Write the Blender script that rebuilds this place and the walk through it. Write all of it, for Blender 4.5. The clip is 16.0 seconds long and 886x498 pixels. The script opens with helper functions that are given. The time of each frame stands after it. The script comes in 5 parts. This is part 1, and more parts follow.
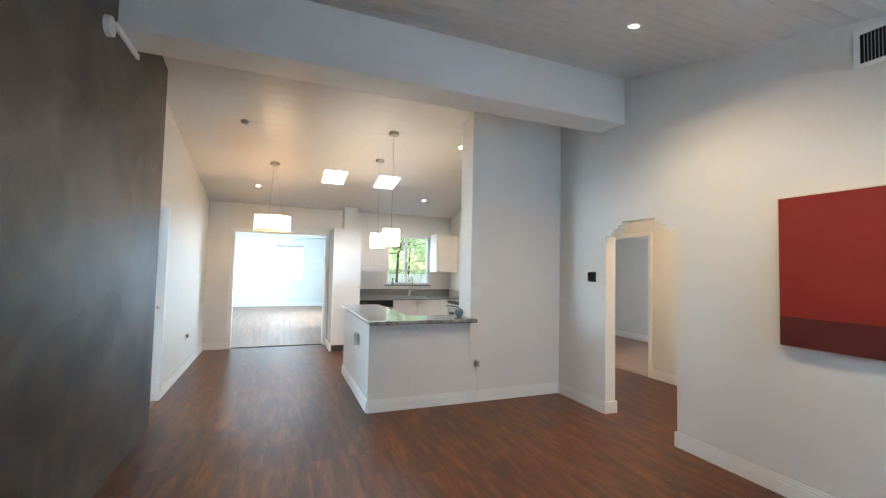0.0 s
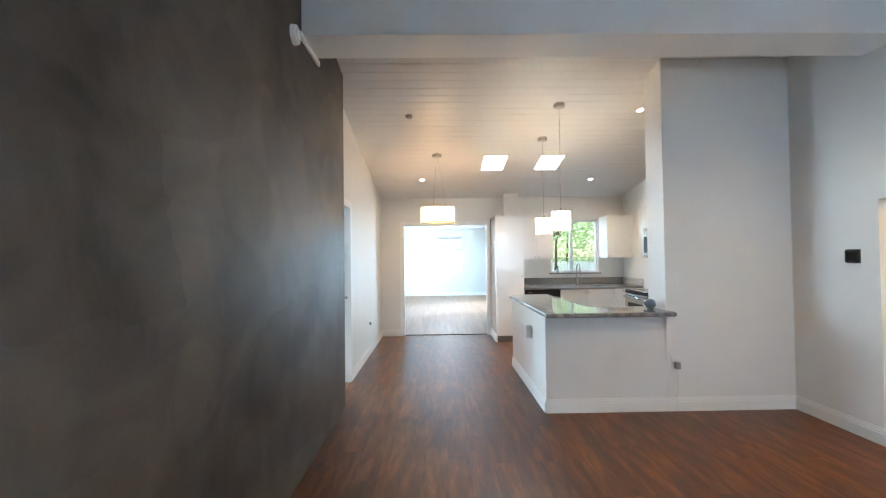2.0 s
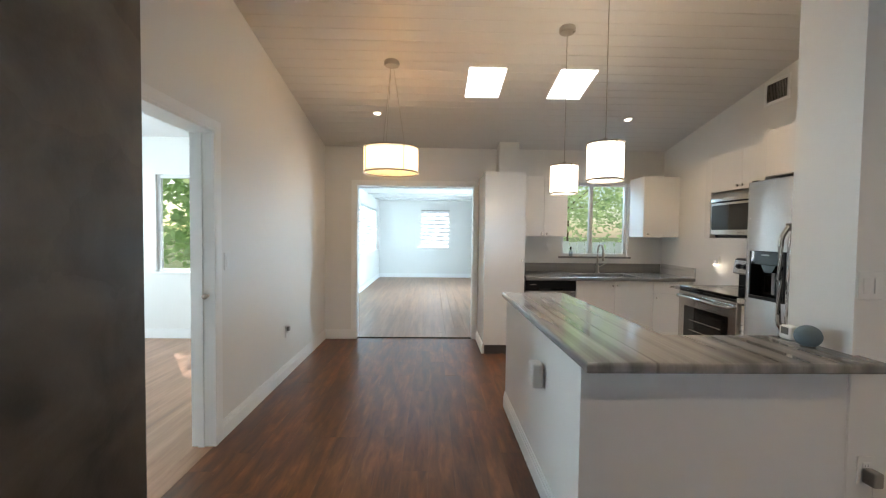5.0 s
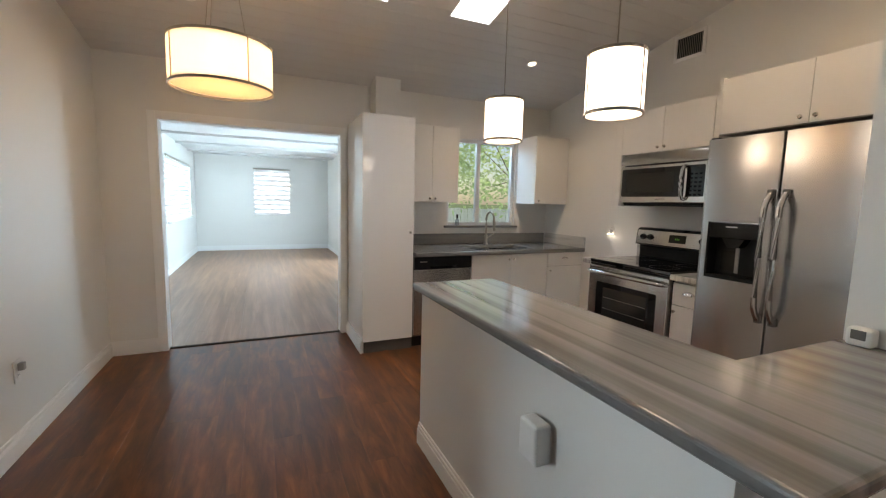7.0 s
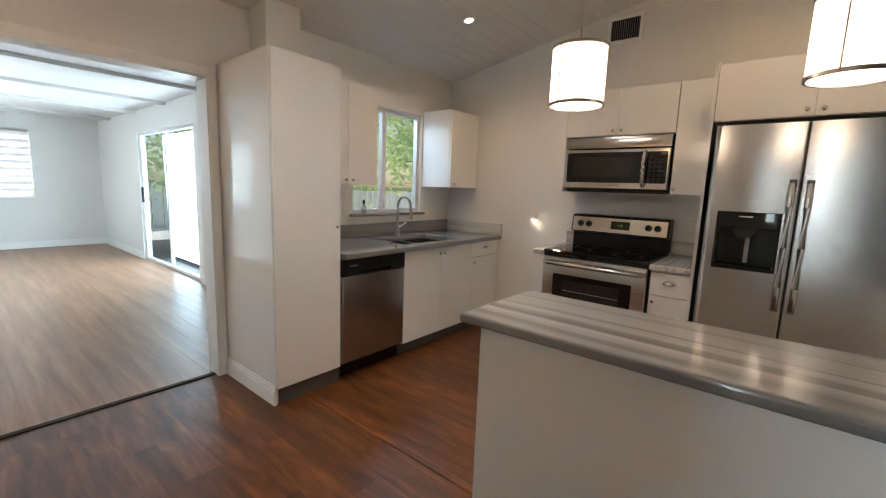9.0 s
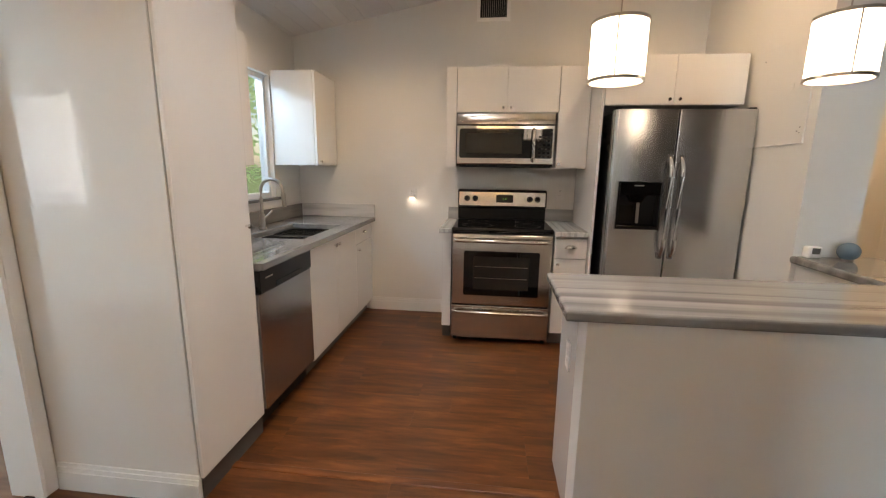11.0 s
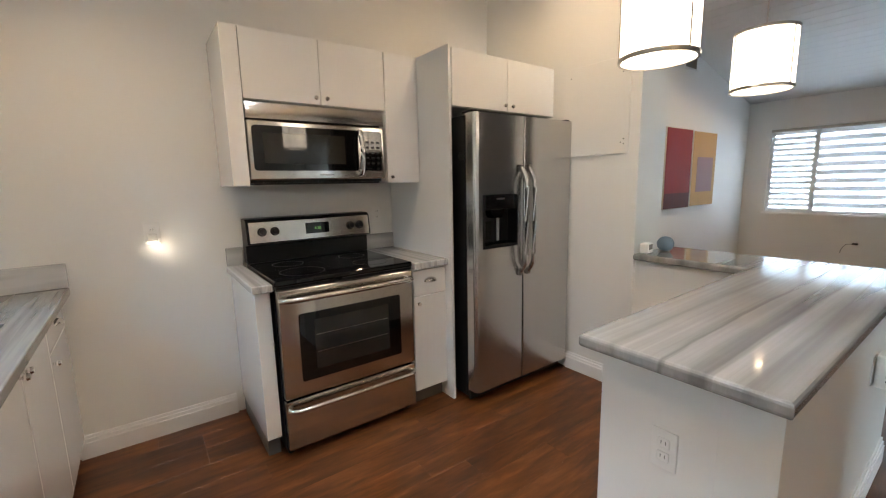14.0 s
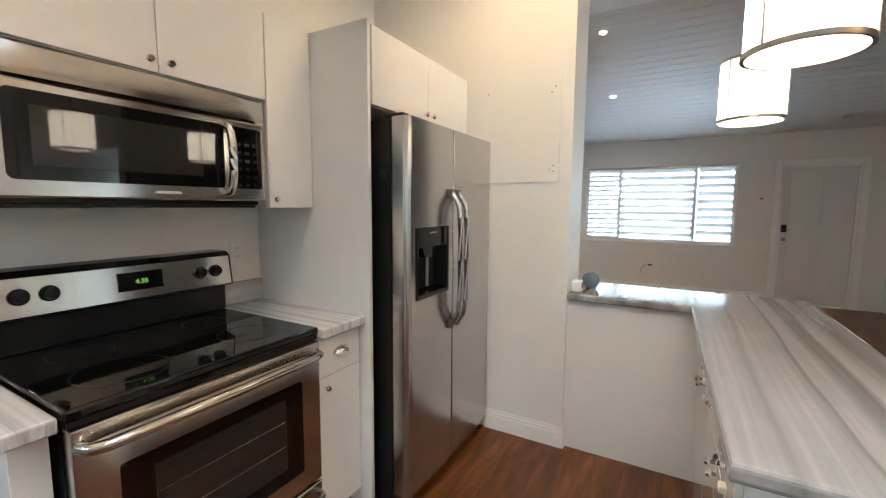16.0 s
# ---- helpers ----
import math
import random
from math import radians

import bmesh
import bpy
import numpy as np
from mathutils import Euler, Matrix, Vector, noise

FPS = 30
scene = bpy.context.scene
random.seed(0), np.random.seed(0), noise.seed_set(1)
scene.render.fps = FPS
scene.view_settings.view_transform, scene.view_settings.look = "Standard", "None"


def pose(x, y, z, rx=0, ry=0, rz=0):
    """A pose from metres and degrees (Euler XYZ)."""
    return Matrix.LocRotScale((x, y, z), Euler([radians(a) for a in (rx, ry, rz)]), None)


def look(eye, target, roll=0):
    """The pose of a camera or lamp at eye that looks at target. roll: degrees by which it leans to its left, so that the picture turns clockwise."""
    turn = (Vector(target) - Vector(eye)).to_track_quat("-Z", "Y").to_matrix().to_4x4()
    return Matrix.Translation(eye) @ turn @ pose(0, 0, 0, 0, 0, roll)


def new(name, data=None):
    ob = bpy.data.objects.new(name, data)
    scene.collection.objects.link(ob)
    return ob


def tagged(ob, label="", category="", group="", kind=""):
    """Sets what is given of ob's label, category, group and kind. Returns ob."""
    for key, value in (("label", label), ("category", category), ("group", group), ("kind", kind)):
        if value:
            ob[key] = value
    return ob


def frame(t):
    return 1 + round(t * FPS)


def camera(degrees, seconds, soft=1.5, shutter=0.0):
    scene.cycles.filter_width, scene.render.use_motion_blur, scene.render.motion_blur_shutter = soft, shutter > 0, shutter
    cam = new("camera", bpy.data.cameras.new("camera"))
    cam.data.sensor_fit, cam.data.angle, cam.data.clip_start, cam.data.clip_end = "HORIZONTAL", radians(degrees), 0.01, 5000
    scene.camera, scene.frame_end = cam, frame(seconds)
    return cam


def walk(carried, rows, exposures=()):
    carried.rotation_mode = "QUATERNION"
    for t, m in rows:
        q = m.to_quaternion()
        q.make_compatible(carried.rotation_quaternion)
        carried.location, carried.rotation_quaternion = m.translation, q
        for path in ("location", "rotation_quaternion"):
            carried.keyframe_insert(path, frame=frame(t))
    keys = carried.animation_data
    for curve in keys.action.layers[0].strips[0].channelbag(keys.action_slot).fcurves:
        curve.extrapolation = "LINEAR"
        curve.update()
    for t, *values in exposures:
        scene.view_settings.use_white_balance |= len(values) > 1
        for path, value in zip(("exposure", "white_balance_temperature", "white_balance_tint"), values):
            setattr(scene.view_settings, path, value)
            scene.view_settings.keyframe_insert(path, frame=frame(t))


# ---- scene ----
cam = camera(93.8, 16.0, soft=1.2)
PATH = [
    (0, (1.111, 0.353, 1.433), (1.847, 2.21, 1.527), 1.3),
    (0.5, (1.12, 0.362, 1.419), (1.658, 2.287, 1.477), 1.0),
    (1, (1.085, 0.396, 1.404), (1.38, 2.374, 1.46), 0.1),
    (1.5, (0.999, 0.478, 1.444), (1.126, 2.474, 1.503), -0.6),
    (2, (1.006, 0.718, 1.414), (1.035, 2.717, 1.452), -0.7),
    (2.5, (1.08, 1.061, 1.423), (1.041, 3.06, 1.464), -0.3),
    (3, (1.166, 1.447, 1.394), (1.123, 3.447, 1.409), 0.3),
    (5.5, (1.389, 3.164, 1.366), (1.53, 5.156, 1.255), 1.0),
    (6, (1.343, 3.46, 1.358), (1.718, 5.418, 1.195), 1.0),
    (6.5, (1.25, 3.722, 1.354), (1.834, 5.625, 1.153), 1.2),
    (7, (1.177, 4.027, 1.355), (1.98, 5.845, 1.131), 1.4),
    (7.5, (1.064, 4.355, 1.336), (2.051, 6.077, 1.086), 1.8),
    (8, (0.93, 4.671, 1.349), (2.097, 6.275, 1.093), 2.1),
    (10.5, (0.653, 6.182, 1.353), (2.558, 6.67, 0.987), 1.3),
    (11, (0.626, 6.434, 1.353), (2.577, 6.653, 0.971), 0.8),
    (11.5, (0.736, 6.661, 1.354), (2.697, 6.622, 0.959), 0.3),
    (12, (0.867, 6.91, 1.335), (2.8, 6.562, 0.958), 0.1),
    (12.5, (1.024, 7.112, 1.334), (2.897, 6.519, 0.957), -0.4),
    (13, (1.282, 7.176, 1.32), (3.072, 6.355, 0.972), -0.8),
    (13.5, (1.527, 7.192, 1.343), (3.225, 6.187, 1.014), -1.2),
    (14, (1.741, 7.193, 1.359), (3.335, 6.027, 1.043), -1.2),
    (14.5, (1.931, 7.152, 1.334), (3.438, 5.876, 1.019), -0.7),
    (15, (2.106, 7.093, 1.342), (3.489, 5.673, 1.071), -0.1),
    (15.5, (2.305, 7.071, 1.343), (3.508, 5.491, 1.102), 0.4),
    (16, (2.571, 7.07, 1.38), (3.543, 5.334, 1.171), 0.4),
]
walk(cam, [(t, look(eye, aim, lean)) for t, eye, aim, lean in PATH],
     exposures=((0.0, 0.9, 6500, 10), (0.6, 0.94, 6500, 10), (1.5, 0.98, 6400, 10), (3.2, 0.9, 6350, 10), (5.3, 0.08, 7200, 14), (6.0, -0.02, 7300, 16),
                (7.0, -0.08, 7400, 16), (8.2, -0.1, 7500, 17), (10.3, 0.24, 7900, 19), (13.0, 0.38, 7400, 17), (14.5, 0.42, 7100, 13), (16.0, 0.68, 7000, 12)))

# ---- world and daylight ----
SUN = Vector((-0.45, 0.60, 0.80)).normalized()
world = bpy.data.worlds.new("sky")
scene.world = world
world.use_nodes = True
wn, wl = world.node_tree.nodes, world.node_tree.links
sky = wn.new("ShaderNodeTexSky")
sky.sky_type = "NISHITA"
sky.sun_disc = False
sky.sun_elevation = math.asin(SUN.z)
sky.sun_rotation = math.atan2(SUN.x, SUN.y)
wl.new(sky.outputs[0], wn["Background"].inputs[0])
wn["Background"].inputs[1].default_value = 0.15


def lamp(name, kind, power, colour, m, **more):
    data = bpy.data.lights.new(name, kind)
    data.energy, data.color = power, colour
    for key, value in more.items():
        if key == "size":
            data.shape, data.size, data.size_y = "RECTANGLE", value[0], value[1]
        elif key == "radius":
            data.shadow_soft_size = value
        elif key == "cone":
            data.spot_size, data.spot_blend = radians(value), 1.0
        elif key == "angle":
            data.angle = radians(value)
    ob = new(name, data)
    ob.matrix_world = m
    return ob


COOL = (0.80, 0.90, 1.0)
SOFT = (1.0, 0.77, 0.50)
lamp("sun", "SUN", 4.5, (1.0, 0.93, 0.82), look(SUN * 30, (0, 0, 0)), angle=0.5)
# skylight in the windows and roof lights
lamp("daylight_living", "AREA", 168, (0.57, 0.79, 1.0), look((2.87, -0.74, 1.42), (2.6, 3.4, 1.85)), size=(2.1, 1.15))
lamp("daylight_family_side", "AREA", 190, (0.56, 0.83, 1.0), look((-0.5, 13.8, 1.5), (2, 13.8, 1.4)), size=(2.6, 1.1))
lamp("daylight_family_near", "AREA", 95, COOL, look((-0.5, 10.9, 1.5), (2, 10.9, 1.4)), size=(1.05, 1.1))
lamp("daylight_family_back", "AREA", 40, COOL, look((1.47, 16.15, 1.53), (1.47, 12, 1.4)), size=(0.85, 1.15))
lamp("daylight_family_door", "AREA", 150, (0.58, 0.83, 1.0), look((3.25, 12.3, 1.05), (0, 12.3, 1.0)), size=(2.2, 2.0))
lamp("daylight_bedroom", "AREA", 95, (0.62, 0.84, 1.0), look((-3.85, 6.2, 1.5), (0, 6.2, 1.3)), size=(1.6, 1.2))
# added lamp in an assumed, unseen opening, to light the back room blue
lamp("added_daylight_back_room", "AREA", 55, (0.72, 0.87, 1.0), look((8.6, 4.3, 1.5), (6.5, 4.8, 1.3)), size=(1.2, 1.2))
lamp("daylight_kitchen", "AREA", 22, (0.42, 0.70, 1.0), look((3.5, 8.72, 2.30), (2.5, 6.2, 0.7)), size=(0.9, 0.3))
lamp("daylight_roof_light", "AREA", 22, COOL, look((1.85, 6.735, 3.22), (1.85, 6.60, 2.5)), size=(0.322, 0.48))
lamp("daylight_roof_light", "AREA", 22, COOL, look((2.655, 6.735, 3.22), (2.655, 6.60, 2.5)), size=(0.322, 0.48))

# ---- materials ----


def nodes_of(m):
    m.use_nodes = True
    return m.node_tree.nodes, m.node_tree.links, m.node_tree.nodes["Principled BSDF"]


def mat(name, colour, rough=0.5, metal=0.0, vary=0.08, scale=6.0, fine=90.0, bump=0.05, stretch=(1, 1, 1), coat=0.0,
        emit=None, power=0.0, rough_vary=0.08, spec=0.5):
    """A surface with cloudy and fine variation of colour and gloss, and fine relief."""
    m = bpy.data.materials.new(name)
    n, l, p = nodes_of(m)
    p.inputs["Metallic"].default_value = metal
    p.inputs["Coat Weight"].default_value = coat
    p.inputs["Specular IOR Level"].default_value = spec
    tc, mp = n.new("ShaderNodeTexCoord"), n.new("ShaderNodeMapping")
    mp.inputs["Scale"].default_value = stretch
    l.new(tc.outputs["Object"], mp.inputs[0])
    big, small = n.new("ShaderNodeTexNoise"), n.new("ShaderNodeTexNoise")
    for tex, s, d in ((big, scale, 4), (small, fine, 3)):
        tex.inputs["Scale"].default_value, tex.inputs["Detail"].default_value = s, d
        l.new(mp.outputs[0], tex.inputs["Vector"])
    mix = n.new("ShaderNodeMix")
    mix.data_type = "RGBA"
    lo, hi = [tuple(max(0.0, min(1.0, c * k)) for c in colour) for k in (1 - vary, 1 + vary)]
    mix.inputs[6].default_value, mix.inputs[7].default_value = (*lo, 1), (*hi, 1)
    add = n.new("ShaderNodeMath")
    add.operation = "MULTIPLY_ADD"
    add.inputs[1].default_value = 0.35
    l.new(small.outputs[0], add.inputs[0])
    half = n.new("ShaderNodeMath")
    half.operation = "MULTIPLY"
    half.inputs[1].default_value = 0.65
    l.new(big.outputs[0], half.inputs[0])
    l.new(half.outputs[0], add.inputs[2])
    l.new(add.outputs[0], mix.inputs[0])
    l.new(mix.outputs[2], p.inputs["Base Color"])
    rr = n.new("ShaderNodeMapRange")
    rr.inputs["To Min"].default_value, rr.inputs["To Max"].default_value = max(0.02, rough - rough_vary), min(1, rough + rough_vary)
    l.new(big.outputs[0], rr.inputs[0])
    l.new(rr.outputs[0], p.inputs["Roughness"])
    if bump:
        b = n.new("ShaderNodeBump")
        b.inputs["Strength"].default_value, b.inputs["Distance"].default_value = bump, 0.004
        l.new(small.outputs[0], b.inputs["Height"])
        l.new(b.outputs[0], p.inputs["Normal"])
    if emit:
        p.inputs["Emission Color"].default_value, p.inputs["Emission Strength"].default_value = (*emit, 1), power
    return m


def ramp_mat(name, stops, scale, stretch, rough, detail=6, random_tone=0.0, coat=0.0, bump=0.1, second=None, rough_vary=0.06):
    """Veined or grained matter: noise drawn out along one axis through a ramp of colours."""
    m = bpy.data.materials.new(name)
    n, l, p = nodes_of(m)
    tc, mp = n.new("ShaderNodeTexCoord"), n.new("ShaderNodeMapping")
    mp.inputs["Scale"].default_value = stretch
    info = n.new("ShaderNodeObjectInfo")
    l.new(tc.outputs["Object"], mp.inputs[0])
    if random_tone:
        shift = n.new("ShaderNodeVectorMath")
        shift.operation = "SCALE"
        shift.inputs[0].default_value = (37.0, 19.0, 5.0)
        l.new(info.outputs["Random"], shift.inputs["Scale"])
        l.new(shift.outputs[0], mp.inputs["Location"])
    tex = n.new("ShaderNodeTexNoise")
    tex.inputs["Scale"].default_value, tex.inputs["Detail"].default_value, tex.inputs["Roughness"].default_value = scale, detail, 0.62
    tex.inputs["Distortion"].default_value = 0.35
    l.new(mp.outputs[0], tex.inputs["Vector"])
    ramp = n.new("ShaderNodeValToRGB")
    e = ramp.color_ramp.elements
    while len(e) < len(stops):
        e.new(0.5)
    for k, (pos, c) in enumerate(stops):
        e[k].position, e[k].color = pos, (*c, 1)
    l.new(tex.outputs[0], ramp.inputs[0])
    hsv = n.new("ShaderNodeHueSaturation")
    l.new(ramp.outputs[0], hsv.inputs["Color"])
    if random_tone:
        rng = n.new("ShaderNodeMapRange")
        rng.inputs["To Min"].default_value, rng.inputs["To Max"].default_value = 1 - random_tone, 1 + random_tone
        l.new(info.outputs["Random"], rng.inputs[0])
        l.new(rng.outputs[0], hsv.inputs["Value"])
    l.new(hsv.outputs[0], p.inputs["Base Color"])
    rr = n.new("ShaderNodeMapRange")
    rr.inputs["To Min"].default_value, rr.inputs["To Max"].default_value = rough - rough_vary, rough + rough_vary
    l.new(tex.outputs[0], rr.inputs[0])
    l.new(rr.outputs[0], p.inputs["Roughness"])
    p.inputs["Coat Weight"].default_value = coat
    p.inputs["Specular IOR Level"].default_value = 0.42
    b = n.new("ShaderNodeBump")
    b.inputs["Strength"].default_value, b.inputs["Distance"].default_value = bump, 0.002
    l.new(tex.outputs[0], b.inputs["Height"])
    l.new(b.outputs[0], p.inputs["Normal"])
    return m


def glass_mat(name, tint=(0.95, 0.98, 0.97), rough=0.0):
    m = bpy.data.materials.new(name)
    n, l, p = nodes_of(m)
    p.inputs["Base Color"].default_value = (*tint, 1)
    p.inputs["Transmission Weight"].default_value, p.inputs["Roughness"].default_value, p.inputs["IOR"].default_value = 1.0, rough, 1.1
    return m


def cloth_mat(name, colour, through_share=0.5, emit=None, power=0.0, clear=0.0):
    """Thin cloth that lets light through, with a woven relief."""
    m = bpy.data.materials.new(name)
    n, l, p = nodes_of(m)
    p.inputs["Base Color"].default_value, p.inputs["Roughness"].default_value = (*colour, 1), 0.9
    tr, mx = n.new("ShaderNodeBsdfTranslucent"), n.new("ShaderNodeMixShader")
    tr.inputs[0].default_value = (*colour, 1)
    mx.inputs[0].default_value = through_share
    w = n.new("ShaderNodeTexNoise")
    w.inputs["Scale"].default_value = 260
    b = n.new("ShaderNodeBump")
    b.inputs["Strength"].default_value, b.inputs["Distance"].default_value = 0.2, 0.001
    tc = n.new("ShaderNodeTexCoord")
    l.new(tc.outputs["Object"], w.inputs["Vector"])
    l.new(w.outputs[0], b.inputs["Height"])
    l.new(b.outputs[0], p.inputs["Normal"])
    if emit:
        p.inputs["Emission Color"].default_value, p.inputs["Emission Strength"].default_value = (*emit, 1), power
    l.new(p.outputs[0], mx.inputs[1])
    l.new(tr.outputs[0], mx.inputs[2])
    l.new(mx.outputs[0], n["Material Output"].inputs[0])
    if clear:
        open_weave, gap = n.new("ShaderNodeMixShader"), n.new("ShaderNodeBsdfTransparent")
        open_weave.inputs[0].default_value = clear
        l.new(mx.outputs[0], open_weave.inputs[1])
        l.new(gap.outputs[0], open_weave.inputs[2])
        l.new(open_weave.outputs[0], n["Material Output"].inputs[0])
    return m


M_WALL = mat("wall_paint", (0.78, 0.77, 0.745), 0.42, vary=0.02, scale=1.3, fine=140, bump=0.10)
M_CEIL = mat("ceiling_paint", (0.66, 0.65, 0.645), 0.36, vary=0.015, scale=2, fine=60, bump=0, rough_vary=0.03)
M_TRIM = mat("trim_paint", (0.86, 0.86, 0.85), 0.40, vary=0.02, scale=5, bump=0.02)
M_CAB = mat("cabinet_lacquer", (0.84, 0.83, 0.81), 0.09, vary=0.015, scale=2, fine=25, bump=0, coat=0.5, rough_vary=0.02)
M_STEEL = mat("brushed_steel", (0.54, 0.53, 0.52), 0.23, metal=1.0, vary=0.008, scale=2, fine=60, bump=0, stretch=(14, 14, 0.6), rough_vary=0.025)
M_STEEL_H = mat("brushed_steel_level", (0.60, 0.58, 0.55), 0.14, metal=1.0, vary=0.008, scale=2, fine=60, bump=0, stretch=(14, 0.6, 14), rough_vary=0.025)
M_CHROME = mat("chrome", (0.72, 0.71, 0.69), 0.12, metal=1.0, vary=0.02, bump=0, rough_vary=0.03)
M_NICKEL = mat("satin_nickel", (0.45, 0.42, 0.38), 0.30, metal=1.0, vary=0.05, bump=0.02)
M_BLACK = mat("black_plastic", (0.007, 0.007, 0.0075), 0.3, vary=0.2, bump=0.02, spec=0.3)
M_GLOSS = mat("black_glass", (0.004, 0.004, 0.0045), 0.025, vary=0.2, bump=0, rough_vary=0.008)
M_SMOKE = mat("smoked_window", (0.022, 0.021, 0.019), 0.028, vary=0.2, bump=0, rough_vary=0.008)
M_GREY = mat("grey_plinth", (0.10, 0.095, 0.09), 0.5, vary=0.1)
M_PLASTIC = mat("white_plastic", (0.80, 0.79, 0.77), 0.35, vary=0.02, bump=0.01)
M_ALU = mat("window_frame_white", (0.74, 0.75, 0.76), 0.35, vary=0.03, bump=0.01)
M_GLASS = glass_mat("window_glass")
M_BLUEGLASS = glass_mat("door_glass", (0.62, 0.75, 0.85))
M_BLIND = cloth_mat("blind_cloth", (0.80, 0.82, 0.84), 0.12)
M_SHEER = cloth_mat("blind_sheer", (0.92, 0.94, 0.96), 0.24, clear=0.36)
M_SHADE_WARM = cloth_mat("shade_warm", (0.90, 0.88, 0.84), 0.5, (1.0, 0.92, 0.80), 0.35)
M_DIFF_WARM = cloth_mat("diffuser_warm", (0.84, 0.75, 0.62), 0.3, (1.0, 0.80, 0.55), 0.2)
# for the unseen sheet added on top of the chandelier
M_TOP_WARM = cloth_mat("added_top_spreader_warm", (0.84, 0.72, 0.56), 0.4, clear=0.35)
M_SHADE = cloth_mat("shade_white", (0.9, 0.88, 0.84), 0.3, (1.0, 0.93, 0.84), 4.0)
M_BULB = mat("lamp_glow", (0.9, 0.9, 0.9), 0.4, emit=(1.0, 0.90, 0.72), power=14, bump=0)
M_ACRYL = cloth_mat("roof_light_sheet", (0.9, 0.92, 0.95), 0.7)
M_SLAT = mat("vent_slat", (0.36, 0.34, 0.32), 0.5)
M_LED = mat("green_digits", (0.02, 0.1, 0.02), 0.4, emit=(0.35, 1.0, 0.15), power=0.25, bump=0)
M_FENCE = mat("fence_wood", (0.80, 0.82, 0.83), 0.8, vary=0.2, stretch=(1, 1, 0.2))
M_BARK = mat("bark", (0.12, 0.09, 0.06), 0.9, vary=0.4, scale=12, bump=0.6)
M_LEAF = cloth_mat("leaf", (0.50, 0.66, 0.36), 0.6)
M_GRASS = mat("grass", (0.10, 0.16, 0.05), 0.9, vary=0.4, scale=1.0, fine=40, bump=0.5)
M_BALL = mat("speaker_fabric", (0.12, 0.17, 0.21), 0.9, vary=0.2, fine=400, bump=0.4)
M_ADAPTER = mat("grey_plastic", (0.30, 0.29, 0.28), 0.4, vary=0.05, bump=0.01)
M_KEY = mat("dim_key_print", (0.012, 0.012, 0.012), 0.18, bump=0, spec=0.3)
M_RUBBER = mat("cable_black", (0.015, 0.015, 0.015), 0.5, bump=0)

# dark polished plaster with trowel clouds
M_PLASTER = bpy.data.materials.new("dark_plaster")
n, l, p = nodes_of(M_PLASTER)
tc = n.new("ShaderNodeTexCoord")
cloud, cloud2, grit = n.new("ShaderNodeTexNoise"), n.new("ShaderNodeTexNoise"), n.new("ShaderNodeTexNoise")
for tex, s, d, w in ((cloud, 0.9, 6, 0.5), (cloud2, 3.0, 9, 0.6), (grit, 60, 4, 0)):
    tex.inputs["Scale"].default_value, tex.inputs["Detail"].default_value, tex.inputs["Distortion"].default_value = s, d, w
    l.new(tc.outputs["Object"], tex.inputs["Vector"])
both = n.new("ShaderNodeMath")
both.operation = "MULTIPLY_ADD"
both.inputs[1].default_value = 0.45
l.new(cloud2.outputs[0], both.inputs[0])
part_of = n.new("ShaderNodeMath")
part_of.operation = "MULTIPLY"
part_of.inputs[1].default_value = 0.55
l.new(cloud.outputs[0], part_of.inputs[0])
l.new(part_of.outputs[0], both.inputs[2])
rmp = n.new("ShaderNodeValToRGB")
e = rmp.color_ramp.elements
e[0].position, e[0].color = 0.35, (0.020, 0.0165, 0.0135, 1)
e[1].position, e[1].color = 0.66, (0.145, 0.123, 0.104, 1)
p.inputs["Specular IOR Level"].default_value = 0.3
# overlapping trowel passes: bent, long cells, each of its own tone
bend = n.new("ShaderNodeVectorMath")
bend.operation = "MULTIPLY_ADD"
l.new(cloud2.outputs["Color"], bend.inputs[0])
bend.inputs[1].default_value = (0.0, 0.35, 0.25)
l.new(tc.outputs["Object"], bend.inputs[2])
flat = n.new("ShaderNodeMapping")
flat.inputs["Scale"].default_value = (0.0, 1.1, 2.3)
l.new(bend.outputs[0], flat.inputs[0])
cells = n.new("ShaderNodeTexVoronoi")
cells.inputs["Scale"].default_value = 1.0
l.new(flat.outputs[0], cells.inputs["Vector"])
tone = n.new("ShaderNodeMath")
tone.operation = "MULTIPLY_ADD"
tone.inputs[1].default_value = 0.10
l.new(cells.outputs["Color"], tone.inputs[0])
l.new(both.outputs[0], tone.inputs[2])
down = n.new("ShaderNodeMath")
down.operation = "SUBTRACT"
down.inputs[1].default_value = 0.045
l.new(tone.outputs[0], down.inputs[0])
l.new(down.outputs[0], rmp.inputs[0])
l.new(rmp.outputs[0], p.inputs["Base Color"])
mr = n.new("ShaderNodeMapRange")
mr.inputs["To Min"].default_value, mr.inputs["To Max"].default_value = 0.34, 0.60
l.new(cloud2.outputs[0], mr.inputs[0])
l.new(mr.outputs[0], p.inputs["Roughness"])
bp = n.new("ShaderNodeBump")
bp.inputs["Strength"].default_value, bp.inputs["Distance"].default_value = 0.25, 0.004
l.new(grit.outputs[0], bp.inputs["Height"])
l.new(bp.outputs[0], p.inputs["Normal"])

